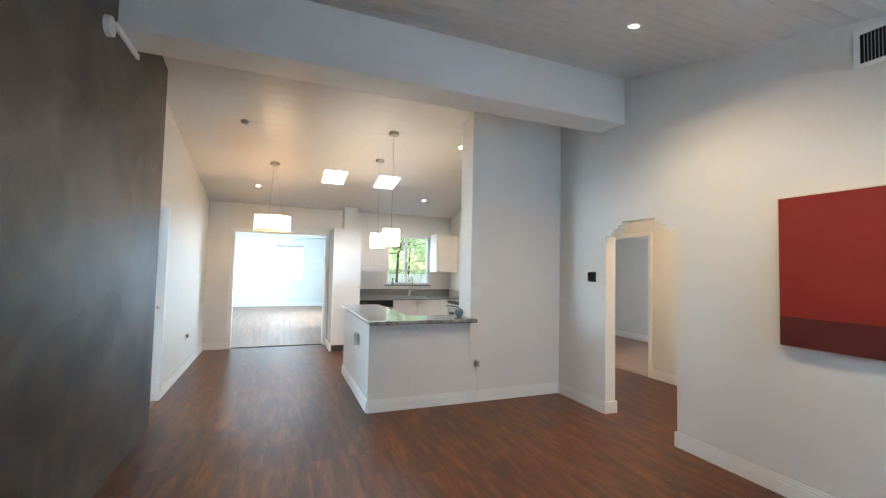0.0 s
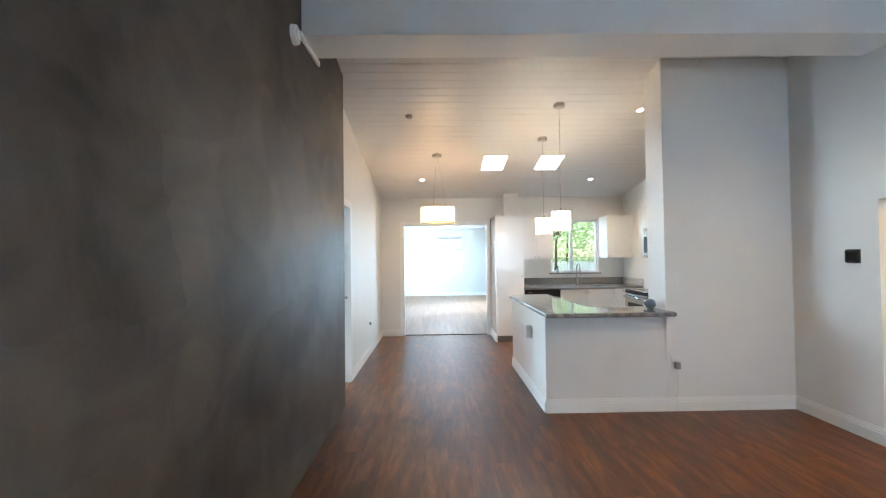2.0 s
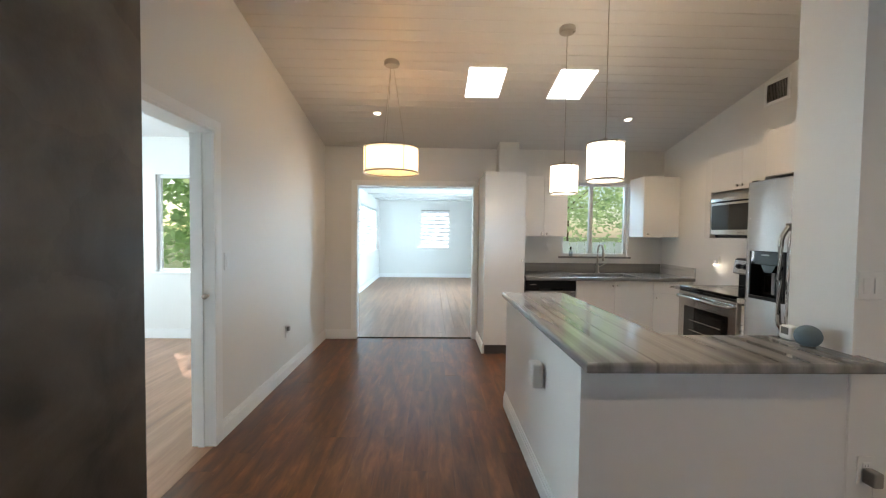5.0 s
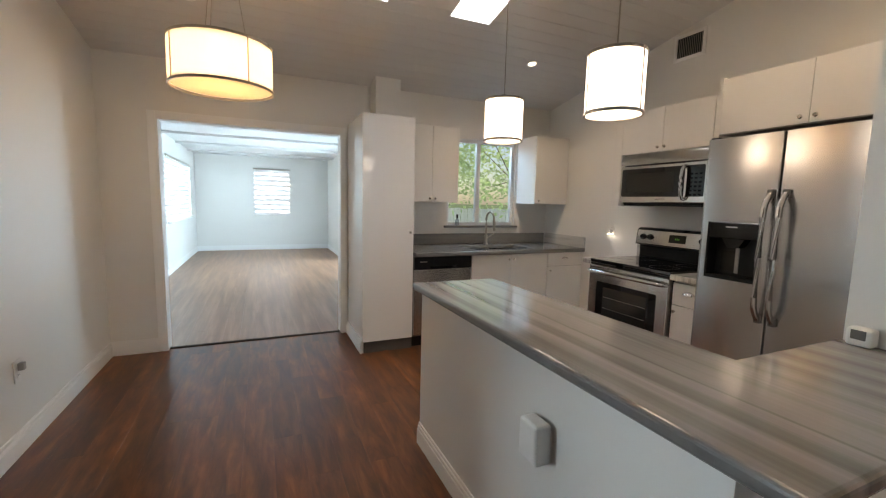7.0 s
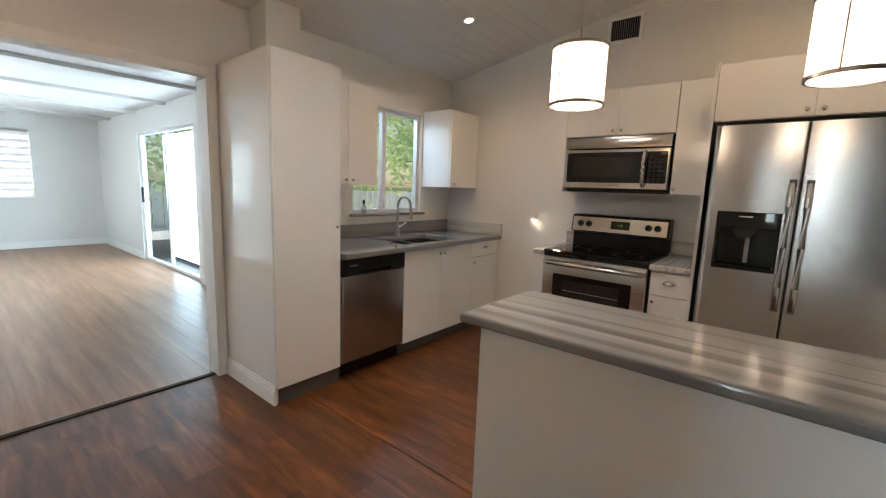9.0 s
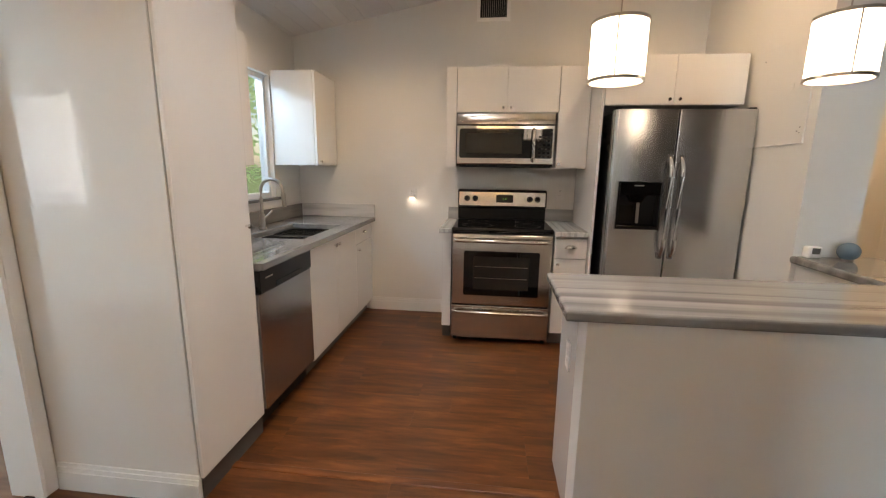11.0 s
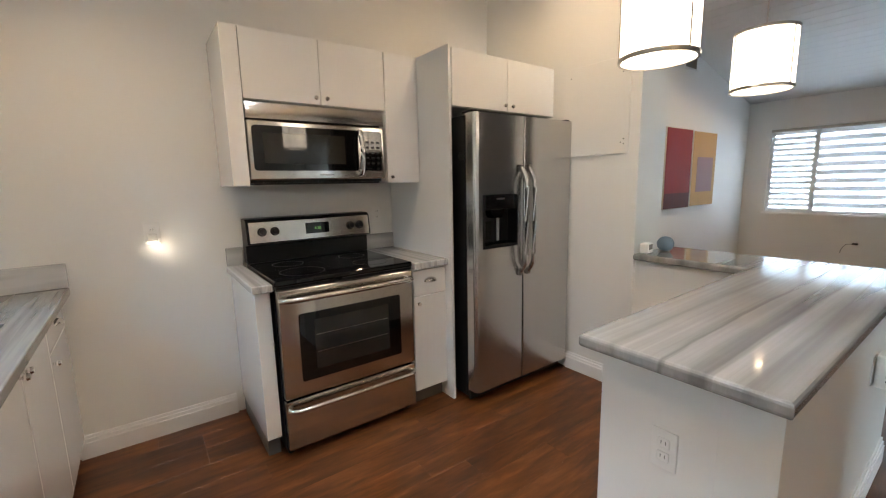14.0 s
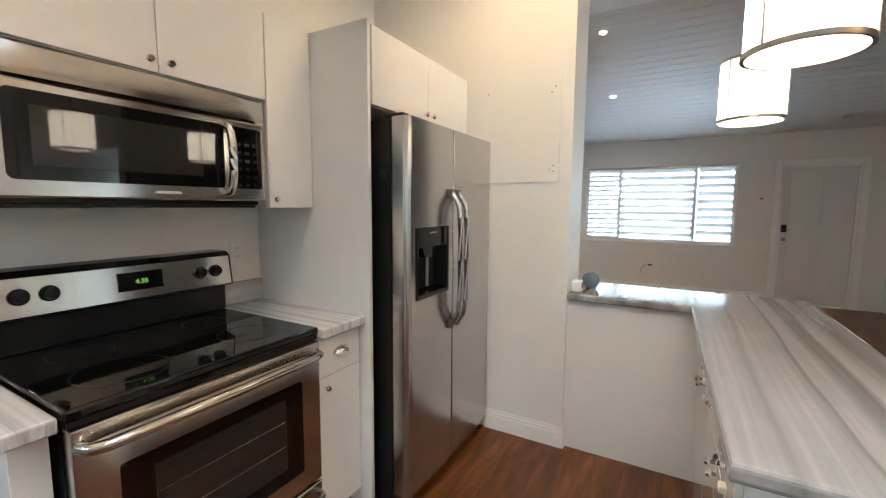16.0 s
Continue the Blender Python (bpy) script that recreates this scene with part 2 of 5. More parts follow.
STONE = [(0.28, (0.17, 0.16, 0.155)), (0.38, (0.36, 0.355, 0.35)), (0.46, (0.56, 0.55, 0.54)), (0.52, (0.62, 0.61, 0.595)),
         (0.57, (0.38, 0.375, 0.37)), (0.63, (0.58, 0.57, 0.555)), (0.74, (0.26, 0.255, 0.25))]
M_STONE_N = ramp_mat("striped_marble_narrow", STONE, 1.0, (4.5, 0.12, 1.5), 0.12, detail=5, coat=0.2, bump=0.01, rough_vary=0.03)
M_STONE_R = ramp_mat("striped_marble_across", STONE, 1.0, (0.12, 9.0, 1.5), 0.13, detail=5, coat=0.2, bump=0.01, rough_vary=0.03)

GREYSTONE = [(0.28, (0.08, 0.08, 0.08)), (0.40, (0.15, 0.15, 0.15)), (0.48, (0.25, 0.245, 0.24)), (0.55, (0.18, 0.18, 0.18)), (0.62, (0.27, 0.265, 0.26)), (0.74, (0.14, 0.14, 0.14))]
M_STONE_X = ramp_mat("grey_striped_marble", GREYSTONE, 1.0, (0.12, 5.0, 1.5), 0.11, detail=5, coat=0.2, bump=0.01, rough_vary=0.03)


def banded_stone(name, stops, width):
    """Marble with broad bands along y that waver a little, crossed by fine streaks and pale clouds."""
    m = bpy.data.materials.new(name)
    n, l, p = nodes_of(m)
    tc = n.new("ShaderNodeTexCoord")

    def noise(scale, detail, stretch):
        mp, tex = n.new("ShaderNodeMapping"), n.new("ShaderNodeTexNoise")
        mp.inputs["Scale"].default_value = stretch
        l.new(tc.outputs["Object"], mp.inputs[0])
        tex.inputs["Scale"].default_value, tex.inputs["Detail"].default_value, tex.inputs["Roughness"].default_value = scale, detail, 0.6
        l.new(mp.outputs[0], tex.inputs["Vector"])
        return tex.outputs[0]

    def calc(op, a, b, c=0.0):
        k = n.new("ShaderNodeMath")
        k.operation = op
        for slot, v in zip(k.inputs, (a, b, c)):
            if isinstance(v, float):
                slot.default_value = v
            else:
                l.new(v, slot)
        return k.outputs[0]

    split = n.new("ShaderNodeSeparateXYZ")
    l.new(tc.outputs["Object"], split.inputs[0])
    across = calc("MULTIPLY_ADD", split.outputs[0], 1.0 / width, 0.272 / width)
    wave = calc("MULTIPLY_ADD", noise(1.0, 4, (2.5, 0.8, 1.0)), 0.055, -0.0275)
    place = calc("ADD", across, calc("MULTIPLY_ADD", noise(1.0, 5, (26.0, 0.35, 3.0)), 0.045, calc("ADD", wave, -0.0225)))
    ramp = n.new("ShaderNodeValToRGB")
    e = ramp.color_ramp.elements
    while len(e) < len(stops):
        e.new(0.5)
    for k, (pos, c) in enumerate(stops):
        e[k].position, e[k].color = pos, (c * 0.66, c * 0.645, c * 0.64, 1)
    l.new(place, ramp.inputs[0])
    tone = n.new("ShaderNodeHueSaturation")
    l.new(ramp.outputs[0], tone.inputs["Color"])
    fine = calc("MULTIPLY_ADD", noise(1.0, 6, (60.0, 1.2, 20.0)), 0.55, 0.73)
    cloud = calc("MULTIPLY_ADD", noise(5.0, 5, (1.0, 1.0, 1.0)), 0.2, 0.9)
    l.new(calc("MULTIPLY", fine, cloud), tone.inputs["Value"])
    l.new(tone.outputs[0], p.inputs["Base Color"])
    l.new(calc("MULTIPLY_ADD", noise(3.0, 4, (1.0, 1.0, 1.0)), 0.08, 0.07), p.inputs["Roughness"])
    p.inputs["Coat Weight"].default_value = 0.2
    return m


BANDS = [(0.0, 0.30), (0.025, 0.42), (0.05, 0.30), (0.075, 0.29), (0.095, 0.46), (0.125, 0.52), (0.145, 0.26), (0.17, 0.30), (0.185, 0.46), (0.222, 0.50),
         (0.232, 0.26), (0.242, 0.44), (0.33, 0.48), (0.35, 0.37), (0.38, 0.46), (0.43, 0.44), (0.45, 0.34), (0.48, 0.44), (0.54, 0.28), (0.58, 0.42),
         (0.64, 0.25), (0.69, 0.40), (0.74, 0.24), (0.79, 0.42), (0.84, 0.27), (0.88, 0.40), (0.93, 0.22), (0.97, 0.36), (1.0, 0.26)]
M_STONE = banded_stone("striped_marble", BANDS, 1.152)
WOOD = [(0.28, (0.036, 0.0110, 0.0038)), (0.42, (0.074, 0.0235, 0.0072)), (0.56, (0.132, 0.044, 0.0128)), (0.72, (0.225, 0.084, 0.025))]
M_FLOOR = ramp_mat("vinyl_wood_plank", WOOD, 1.0, (15, 2.4, 1), 0.345, detail=8, random_tone=0.14, bump=0.04)
# the same vinyl for the outer rooms, their strong daylight mixed into paler colours
WOOD_DAYLIT = [(0.28, (0.16, 0.078, 0.045)), (0.5, (0.27, 0.142, 0.086)), (0.72, (0.38, 0.22, 0.140))]
M_FLOOR_DAYLIT = ramp_mat("vinyl_wood_plank_daylit", WOOD_DAYLIT, 1.0, (15, 0.9, 1), 0.36, detail=9, random_tone=0.12, bump=0.05)
M_RED = mat("canvas_red", (0.27, 0.014, 0.010), 0.75, vary=0.16, scale=3, fine=200, bump=0.3)
M_DARKRED = mat("canvas_dark_red", (0.10, 0.010, 0.008), 0.75, vary=0.2, scale=3, fine=200, bump=0.3)
M_OCHRE = mat("canvas_ochre", (0.52, 0.30, 0.11), 0.75, vary=0.12, scale=3, fine=200, bump=0.3)
M_MAUVE = mat("canvas_mauve", (0.30, 0.19, 0.19), 0.75, vary=0.12, scale=3, fine=200, bump=0.3)
M_CANVAS = mat("canvas_edge", (0.72, 0.66, 0.56), 0.8, vary=0.05, fine=200, bump=0.3)

# ---- building helpers ----
ORIGIN = {}


def box(bm, x0, x1, y0, y1, z0, z1, r=0.0, seg=2):
    made = bmesh.ops.create_cube(bm, size=1.0, matrix=Matrix.LocRotScale(((x0 + x1) / 2, (y0 + y1) / 2, (z0 + z1) / 2), None, (abs(x1 - x0), abs(y1 - y0), abs(z1 - z0))))
    if r:
        edges = list({e for v in made["verts"] for e in v.link_edges})
        bmesh.ops.bevel(bm, geom=edges, offset=r, segments=seg, profile=0.5, affect="EDGES")
    return bm


def boxed(*dims, r=0.0, seg=2):
    return box(bmesh.new(), *dims, r=r, seg=seg)


def prism(bm, outline, axis, a0, a1):
    """An outline in the two other axes, drawn out along an axis from a0 to a1."""
    def put(u, v, a):
        return {"x": (a, u, v), "y": (u, a, v), "z": (u, v, a)}[axis]
    low = [bm.verts.new(put(u, v, a0)) for u, v in outline]
    high = [bm.verts.new(put(u, v, a1)) for u, v in outline]
    faces = [bm.faces.new(low[::-1]), bm.faces.new(high)]
    for k in range(len(outline)):
        j = (k + 1) % len(outline)
        faces.append(bm.faces.new((low[k], low[j], high[j], high[k])))
    bmesh.ops.recalc_face_normals(bm, faces=faces)
    return bm


def rod(bm, a, b, r, sides=16, r2=None):
    a, b = Vector(a), Vector(b)
    turn = (b - a).to_track_quat("Z", "Y").to_matrix().to_4x4()
    bmesh.ops.create_cone(bm, cap_ends=True, segments=sides, radius1=r, radius2=r if r2 is None else r2, depth=(b - a).length,
                          matrix=Matrix.Translation((a + b) / 2) @ turn)
    return bm


def tube(bm, points, r, sides=10, flat=1.0):
    """A round bar swept along a line of points."""
    pts = [Vector(q) for q in points]
    rings = []
    for k, q in enumerate(pts):
        way = (pts[min(k + 1, len(pts) - 1)] - pts[max(k - 1, 0)]).normalized()
        side = way.cross(Vector((0, 0, 1)))
        side = Vector((1, 0, 0)) if side.length < 1e-3 else side.normalized()
        up = side.cross(way).normalized()
        rings.append([bm.verts.new(q + side * r * math.cos(s) + up * r * flat * math.sin(s)) for s in [2 * math.pi * i / sides for i in range(sides)]])
    faces = []
    for one, two in zip(rings, rings[1:]):
        for i in range(sides):
            j = (i + 1) % sides
            faces.append(bm.faces.new((one[i], one[j], two[j], two[i])))
    faces += [bm.faces.new(rings[0][::-1]), bm.faces.new(rings[-1])]
    bmesh.ops.recalc_face_normals(bm, faces=faces)
    return bm


def lathe(bm, cx, cy, profile, sides=40, closed=False):
    """Turns a profile of (radius, height) about an upright axis."""
    rings = [[bm.verts.new((cx + rr * math.cos(2 * math.pi * i / sides), cy + rr * math.sin(2 * math.pi * i / sides), z)) for i in range(sides)] for rr, z in profile]
    pairs = list(zip(rings, rings[1:])) + ([(rings[-1], rings[0])] if closed else [])
    faces = []
    for one, two in pairs:
        for i in range(sides):
            j = (i + 1) % sides
            faces.append(bm.faces.new((one[i], one[j], two[j], two[i])))
    bmesh.ops.recalc_face_normals(bm, faces=faces)
    return bm


def finish(bm, name, material, smooth):
    me = bpy.data.meshes.new(name)
    if smooth:
        for f in bm.faces:
            f.smooth = True
        for ed in bm.edges:
            if len(ed.link_faces) == 2 and ed.calc_face_angle(0) > 0.7:
                ed.smooth = False
    bm.to_mesh(me)
    bm.free()
    me.materials.append(material)
    return me


def thing(name, place, label, category, group=""):
    ob = new(name)
    ob.empty_display_size = 0.1
    ob.location = place
    ORIGIN[ob] = Vector(place)
    return tagged(ob, label, category, group)


def part(name, bm, material, parent, label="", smooth=False):
    base = ORIGIN[parent]
    bmesh.ops.translate(bm, verts=bm.verts, vec=-base)
    ob = new(name, finish(bm, name, material, smooth))
    ob.parent = parent
    ORIGIN[ob] = base
    if label:
        tagged(ob, label)
    return ob


def single(name, bm, material, label="", category="", kind="", group="", smooth=False):
    ob = new(name, finish(bm, name, material, smooth))
    ORIGIN[ob] = Vector((0, 0, 0))
    return tagged(ob, label, category, group, kind)


# ---- the shell ----
XR, XK = 4.25, 4.40          # living room and kitchen side walls
YF, YB = -0.50, 8.22         # window wall and far wall
XD, YD = 0.12, 4.69          # dark plaster wall


def z_living(y):
    return 2.44 + 0.2325 * (y + 0.5)


def z_kitchen(y):
    return 3.05 - 0.195 * (y - 5.27)


def z_roof(y):
    return z_living(y) if y < 3.62 else z_kitchen(y)


def wall_along_y(x0, x1, y0, y1, holes=(), top=None, bm=None):
    """A wall between two x, with a top that follows the roof, and openings (y, y, z, z)."""
    bm = bm or bmesh.new()
    top = top or (lambda y: z_roof(y) + 0.03)
    cuts = sorted({y0, y1, *[min(max(c, y0), y1) for h in holes for c in h[:2]], *([3.62] if y0 < 3.62 < y1 else [])})
    for a, b in zip(cuts, cuts[1:]):
        spans, z = [], 0.0
        for h in sorted((h for h in holes if h[0] < (a + b) / 2 < h[1]), key=lambda h: h[2]):
            if h[2] > z:
                spans.append((z, h[2], h[2]))
            z = h[3]
        ta, tb = top(a + 1e-6), top(b - 1e-6)
        spans.append((z, ta, tb))
        for low, ua, ub in spans:
            prism(bm, [(a, low), (b, low), (b, ub), (a, ua)], "x", x0, x1)
    return bm


def wall_along_x(y0, y1, x0, x1, holes=(), top=2.5, bm=None):
    bm = bm or bmesh.new()
    cuts = sorted({x0, x1, *[c for h in holes for c in h[:2]]})
    for a, b in zip(cuts, cuts[1:]):
        z = 0.0
        for h in sorted((h for h in holes if h[0] < (a + b) / 2 < h[1]), key=lambda h: h[2]):
            if h[2] > z:
                box(bm, a, b, y0, y1, z, h[2])
            z = h[3]
        box(bm, a, b, y0, y1, z, top)
    return bm


def shell(name, bm, material, label):
    return single(name, bm, material, label, "wall", "structure")


# stepped arch towards the side hall
ARCH = [(2.89, 3.71, 0.0, 1.80), (2.96, 3.64, 1.80, 1.83), (3.00, 3.60, 1.83, 1.865), (3.06, 3.54, 1.865, 1.90), (3.11, 3.49, 1.90, 1.935)]
shell("wall_side_living", wall_along_y(XR, XR + 0.13, YF - 0.12, 4.52, ARCH), M_WALL, "off-white painted plaster wall with a stepped arch")
shell("wall_side_kitchen", wall_along_y(XK, XK + 0.12, 4.52, YB + 0.12), M_WALL, "cream painted kitchen wall behind the cabinets")
shell("wall_hall", wall_along_y(-0.12, 0.0, 3.8, YB + 0.12, [(4.74, 5.50, 0.0, 2.0)]), M_WALL, "cream painted wall with an open doorway")
shell("wall_plaster", wall_along_y(-0.02, XD, 0.55, YD), M_PLASTER, "dark grey polished plaster wall with trowel clouds")
shell("wall_entry_side", wall_along_y(-0.12, XD - 0.02, YF - 0.12, 0.55), M_WALL, "white painted wall beside the front door")
shell("wall_front", wall_along_x(YF - 0.12, YF, XD, XR, [(1.80, 3.95, 0.82, 2.03), (0.44, 1.29, 0.0, 1.98)], 2.47), M_WALL,
      "grey-white wall with the front door and a wide window")
shell("wall_far", wall_along_x(YB, YB + 0.12, 0.0, XK, [(0.40, 1.917, 0.0, 1.995), (3.06, 3.94, 1.10, 2.06)], 2.50), M_WALL,
      "cream wall with a wide opening and the kitchen window")
bm = wall_along_y(3.075, XK, 4.46, 4.765)
shell("wall_stub", bm, M_WALL, "white stub wall between kitchen and living room")
shell("ceiling_beam", boxed(XD, XR, 3.46, 3.79, 2.90, 3.5, r=0.006), M_WALL, "white boxed beam under the ridge")
shell("pipe_chase", boxed(2.20, 2.445, 8.0, YB - 0.002, 2.086, 2.55), M_WALL, "cream boxed chase above the larder cabinet")

# family room behind the wide opening
shell("wall_family_left", wall_along_y(-0.40, -0.28, 8.34, 16.0, [(12.45, 15.15, 0.90, 2.07), (10.35, 11.45, 0.93, 2.05)], lambda y: 2.5), M_WALL,
      "white wall with a bright window")
shell("wall_family_right", wall_along_y(2.90, 3.02, 8.34, 16.0, [(11.2, 13.5, 0.0, 2.06)], lambda y: 2.5), M_WALL, "white wall with a glazed sliding door")
shell("wall_family_back", wall_along_x(15.9, 16.02, -0.28, 2.90, [(1.04, 1.91, 0.93, 2.13)], 2.5), M_WALL, "white end wall with one window")
shell("wall_family_near", wall_along_x(8.34, 8.36, -0.40, 3.02, [(0.38, 1.935, 0.0, 2.01)], 2.5), M_WALL, "white wall face around the wide opening")
# bedroom behind the hall doorway
shell("wall_bedroom_back", wall_along_x(8.2, 8.32, -3.6, -0.12, [(-2.12, -1.25, 0.85, 2.08)], 2.6), M_WALL, "white bedroom wall with a window")
shell("wall_bedroom_left", wall_along_y(-3.72, -3.6, 3.8, 8.32, [(5.4, 7.0, 0.9, 2.1)], lambda y: 2.6), M_WALL, "white bedroom wall")
shell("wall_bedroom_front", wall_along_x(3.8, 3.92, -3.6, -0.12, (), 2.6), M_WALL, "white bedroom wall")
# side hall and the room behind it
shell("wall_side_hall_far", wall_along_y(5.93, 6.05, 1.8, 8.2, [(4.68, 5.45, 0.0, 1.95)], lambda y: 2.5), M_WALL, "warm lit cream hall wall with a doorway")
shell("wall_side_hall_near", wall_along_x(1.8, 1.92, 4.38, 5.93, (), 2.5), M_WALL, "cream hall wall")
shell("wall_side_hall_end", wall_along_x(5.6, 5.72, 4.52, 5.93, (), 2.5), M_WALL, "cream hall wall")
# the opening is assumed, out of sight, and only lets the added lamp in
shell("wall_back_room_far", wall_along_y(8.35, 8.47, 3.0, 8.8, [(3.7, 4.9, 0.9, 2.1)], lambda y: 2.5), M_WALL, "pale blue-white room wall")
shell("wall_back_room_end", wall_along_x(8.7, 8.82, 6.05, 8.35, (), 2.5), M_WALL, "pale room wall")
shell("wall_back_room_near", wall_along_x(2.9, 3.02, 6.05, 8.47, (), 2.5), M_WALL, "pale room wall")

# plank ceilings: boards with grooves between them, one mesh a ceiling


def plank_ceiling(name, x0, x1, y0, y1, height, pitch, holes=(), label=""):
    bm = bmesh.new()
    xs = sorted({x0, x1, *[c for h in holes for c in h[:2]]})
    prof, y, g = [], y0, 0.0032
    marks = sorted({c for h in holes for c in h[2:4]})
    while y < y1 - 1e-6:
        e = min(y + pitch, y1)
        prof += [(y, g), (y + g, 0.0)] + [(m, 0.0) for m in marks if y + g < m < e - g] + [(e - g, 0.0), (e, g)]
        y = e
    keep = []
    for q in prof:
        if not keep or abs(q[0] - keep[-1][0]) > 1e-6:
            keep.append(q)
    for xa, xb in zip(xs, xs[1:]):
        low = [(bm.verts.new((xa, yy, height(yy) + d)), bm.verts.new((xb, yy, height(yy) + d))) for yy, d in keep]
        for k in range(len(low) - 1):
            ym, xm = (keep[k][0] + keep[k + 1][0]) / 2, (xa + xb) / 2
            if any(h[0] < xm < h[1] and h[2] < ym < h[3] for h in holes):
                continue
            bm.faces.new((low[k][0], low[k + 1][0], low[k + 1][1], low[k][1]))
    ys = sorted({y0, y1, *marks})
    for xa, xb in zip(xs, xs[1:]):
        for ya, yb in zip(ys, ys[1:]):
            if any(h[0] < (xa + xb) / 2 < h[1] and h[2] < (ya + yb) / 2 < h[3] for h in holes):
                continue
            prism(bm, [(ya, height(ya) + 0.012), (yb, height(yb) + 0.012), (yb, height(yb) + 0.12), (ya, height(ya) + 0.12)], "x", xa, xb)
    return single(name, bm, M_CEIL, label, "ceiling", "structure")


ROOF_LIGHTS = ((1.68, 2.02, 6.48, 6.98), (2.485, 2.825, 6.48, 6.98))
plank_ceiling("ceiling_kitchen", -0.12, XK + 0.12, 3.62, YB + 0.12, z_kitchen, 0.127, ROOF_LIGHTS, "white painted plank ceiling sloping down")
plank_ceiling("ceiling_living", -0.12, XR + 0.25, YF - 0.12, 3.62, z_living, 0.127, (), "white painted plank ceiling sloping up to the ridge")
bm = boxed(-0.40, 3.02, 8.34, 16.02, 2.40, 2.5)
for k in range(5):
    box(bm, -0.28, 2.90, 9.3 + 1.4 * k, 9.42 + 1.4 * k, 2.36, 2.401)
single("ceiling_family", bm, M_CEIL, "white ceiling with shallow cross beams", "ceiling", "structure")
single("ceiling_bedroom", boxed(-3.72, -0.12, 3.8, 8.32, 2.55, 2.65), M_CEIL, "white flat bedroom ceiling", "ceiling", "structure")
single("ceiling_side_hall", box(boxed(4.385, 8.47, 1.8, 4.515, 2.44, 2.54), 4.53, 8.47, 4.515, 8.82, 2.44, 2.54), M_CEIL, "white flat ceiling", "ceiling", "structure")

single("roof_family", boxed(-0.55, 3.50, 8.36, 16.3, 2.505, 2.62), M_TRIM, "pale flat roof with an eave", "roof", "structure")

# ground outside
single("ground", boxed(-400, 400, -400, 400, -0.5, -0.16), M_GRASS, "green lawn around the house", "ground", "structure")
floor = single("floor", boxed(-3.72, 8.47, YF - 0.12, 16.02, -0.14, -0.012), M_GREY, "dark brown wood plank floor", "floor", "structure")

# mouldings


def baseboard(x0, y0, x1, y1, side):
    """A stepped skirting along a wall face; side is the way into the room."""
    bm = bmesh.new()
    for depth, low, high in ((0.016, 0.0, 0.085), (0.012, 0.085, 0.105), (0.007, 0.105, 0.122)):
        if x0 == x1:
            a, b = sorted((x0 + side * 0.0005, x0 + side * depth))
            box(bm, a, b, min(y0, y1), max(y0, y1), low, high)
        else:
            a, b = sorted((y0 + side * 0.0005, y0 + side * depth))
            box(bm, min(x0, x1), max(x0, x1), a, b, low, high)
    return single("baseboard", bm, M_TRIM, "white stepped skirting board", "baseboard", "structure")


for run in ((0.0, 5.575, 0.0, YB, 1), (0.0, YB, 0.34, YB, -1), (XR, YF, XR, 2.89, -1), (XR, 3.71, XR, 4.46, -1),
            (1.975, 4.46, XR, 4.46, -1), (1.975, 4.46, 1.975, 6.10, -1), (XK, 6.83, XK, 7.56, -1), (3.0755, 4.765, 3.55, 4.765, 1),
            (1.30, YF, 4.24, YF, 1), (-0.28, 8.36, -0.28, 15.9, 1), (-0.28, 15.9, 2.90, 15.9, -1), (2.90, 13.55, 2.90, 15.9, -1), (2.90, 8.36, 2.90, 11.1, -1),
            (-3.6, 8.2, -0.12, 8.2, -1), (5.93, 1.92, 5.93, 4.62, -1), (8.35, 3.02, 8.35, 8.7, -1), (1.975, 7.56, 1.975, 8.2, -1)):
    baseboard(*run)
for dims in ((XR - 0.016, XR + 0.146, 3.694, 3.7095, 0, 0.12), (XR - 0.016, XR + 0.146, 2.8905, 2.906, 0, 0.12), (3.059, 3.0745, 4.7405, 4.781, 0, 0.12)):
    single("baseboard", boxed(*dims, r=0.003), M_TRIM, "white skirting return at a wall end", "baseboard", "structure")

# door linings
bm = bmesh.new()
for a, b, z0, z1 in ((0.34, 0.40, 0, 2.05), (1.917, 1.965, 0, 2.05), (0.40, 1.917, 1.995, 2.05)):
    box(bm, a, b, YB - 0.014, YB - 0.001, z0, z1, r=0.003)
box(bm, 0.4005, 0.412, YB - 0.013, YB + 0.139, 0, 1.983)
box(bm, 1.905, 1.9165, YB - 0.013, YB + 0.139, 0, 1.983)
box(bm, 0.4005, 1.9165, YB - 0.013, YB + 0.139, 1.983, 1.9945)
single("trim", bm, M_TRIM, "white lining and architrave of the wide opening", "trim", "structure")
bm = bmesh.new()
for a, b, z0, z1 in ((4.70, 4.74, 0, 2.065), (5.50, 5.57, 0, 2.065), (4.74, 5.50, 2.0, 2.065)):
    box(bm, 0.001, 0.018, a, b, z0, z1, r=0.004)
box(bm, -0.135, 0.017, 5.482, 5.4995, 0, 1.982)
box(bm, -0.135, 0.017, 4.7405, 4.758, 0, 1.982)
box(bm, -0.135, 0.017, 4.7405, 5.4995, 1.982, 1.9995)
box(bm, -0.09, -0.055, 5.470, 5.482, 0, 1.982)
single("trim", bm, M_TRIM, "white lining and architrave of the bedroom doorway", "trim", "structure")
bm = bmesh.new()
for a, b, z0, z1 in ((4.62, 4.68, 0, 2.01), (5.45, 5.51, 0, 2.01), (4.68, 5.45, 1.95, 2.01)):
    box(bm, 5.914, 5.929, a, b, z0, z1, r=0.004)
box(bm, 5.93, 6.06, 4.6805, 4.692, 0, 1.94)
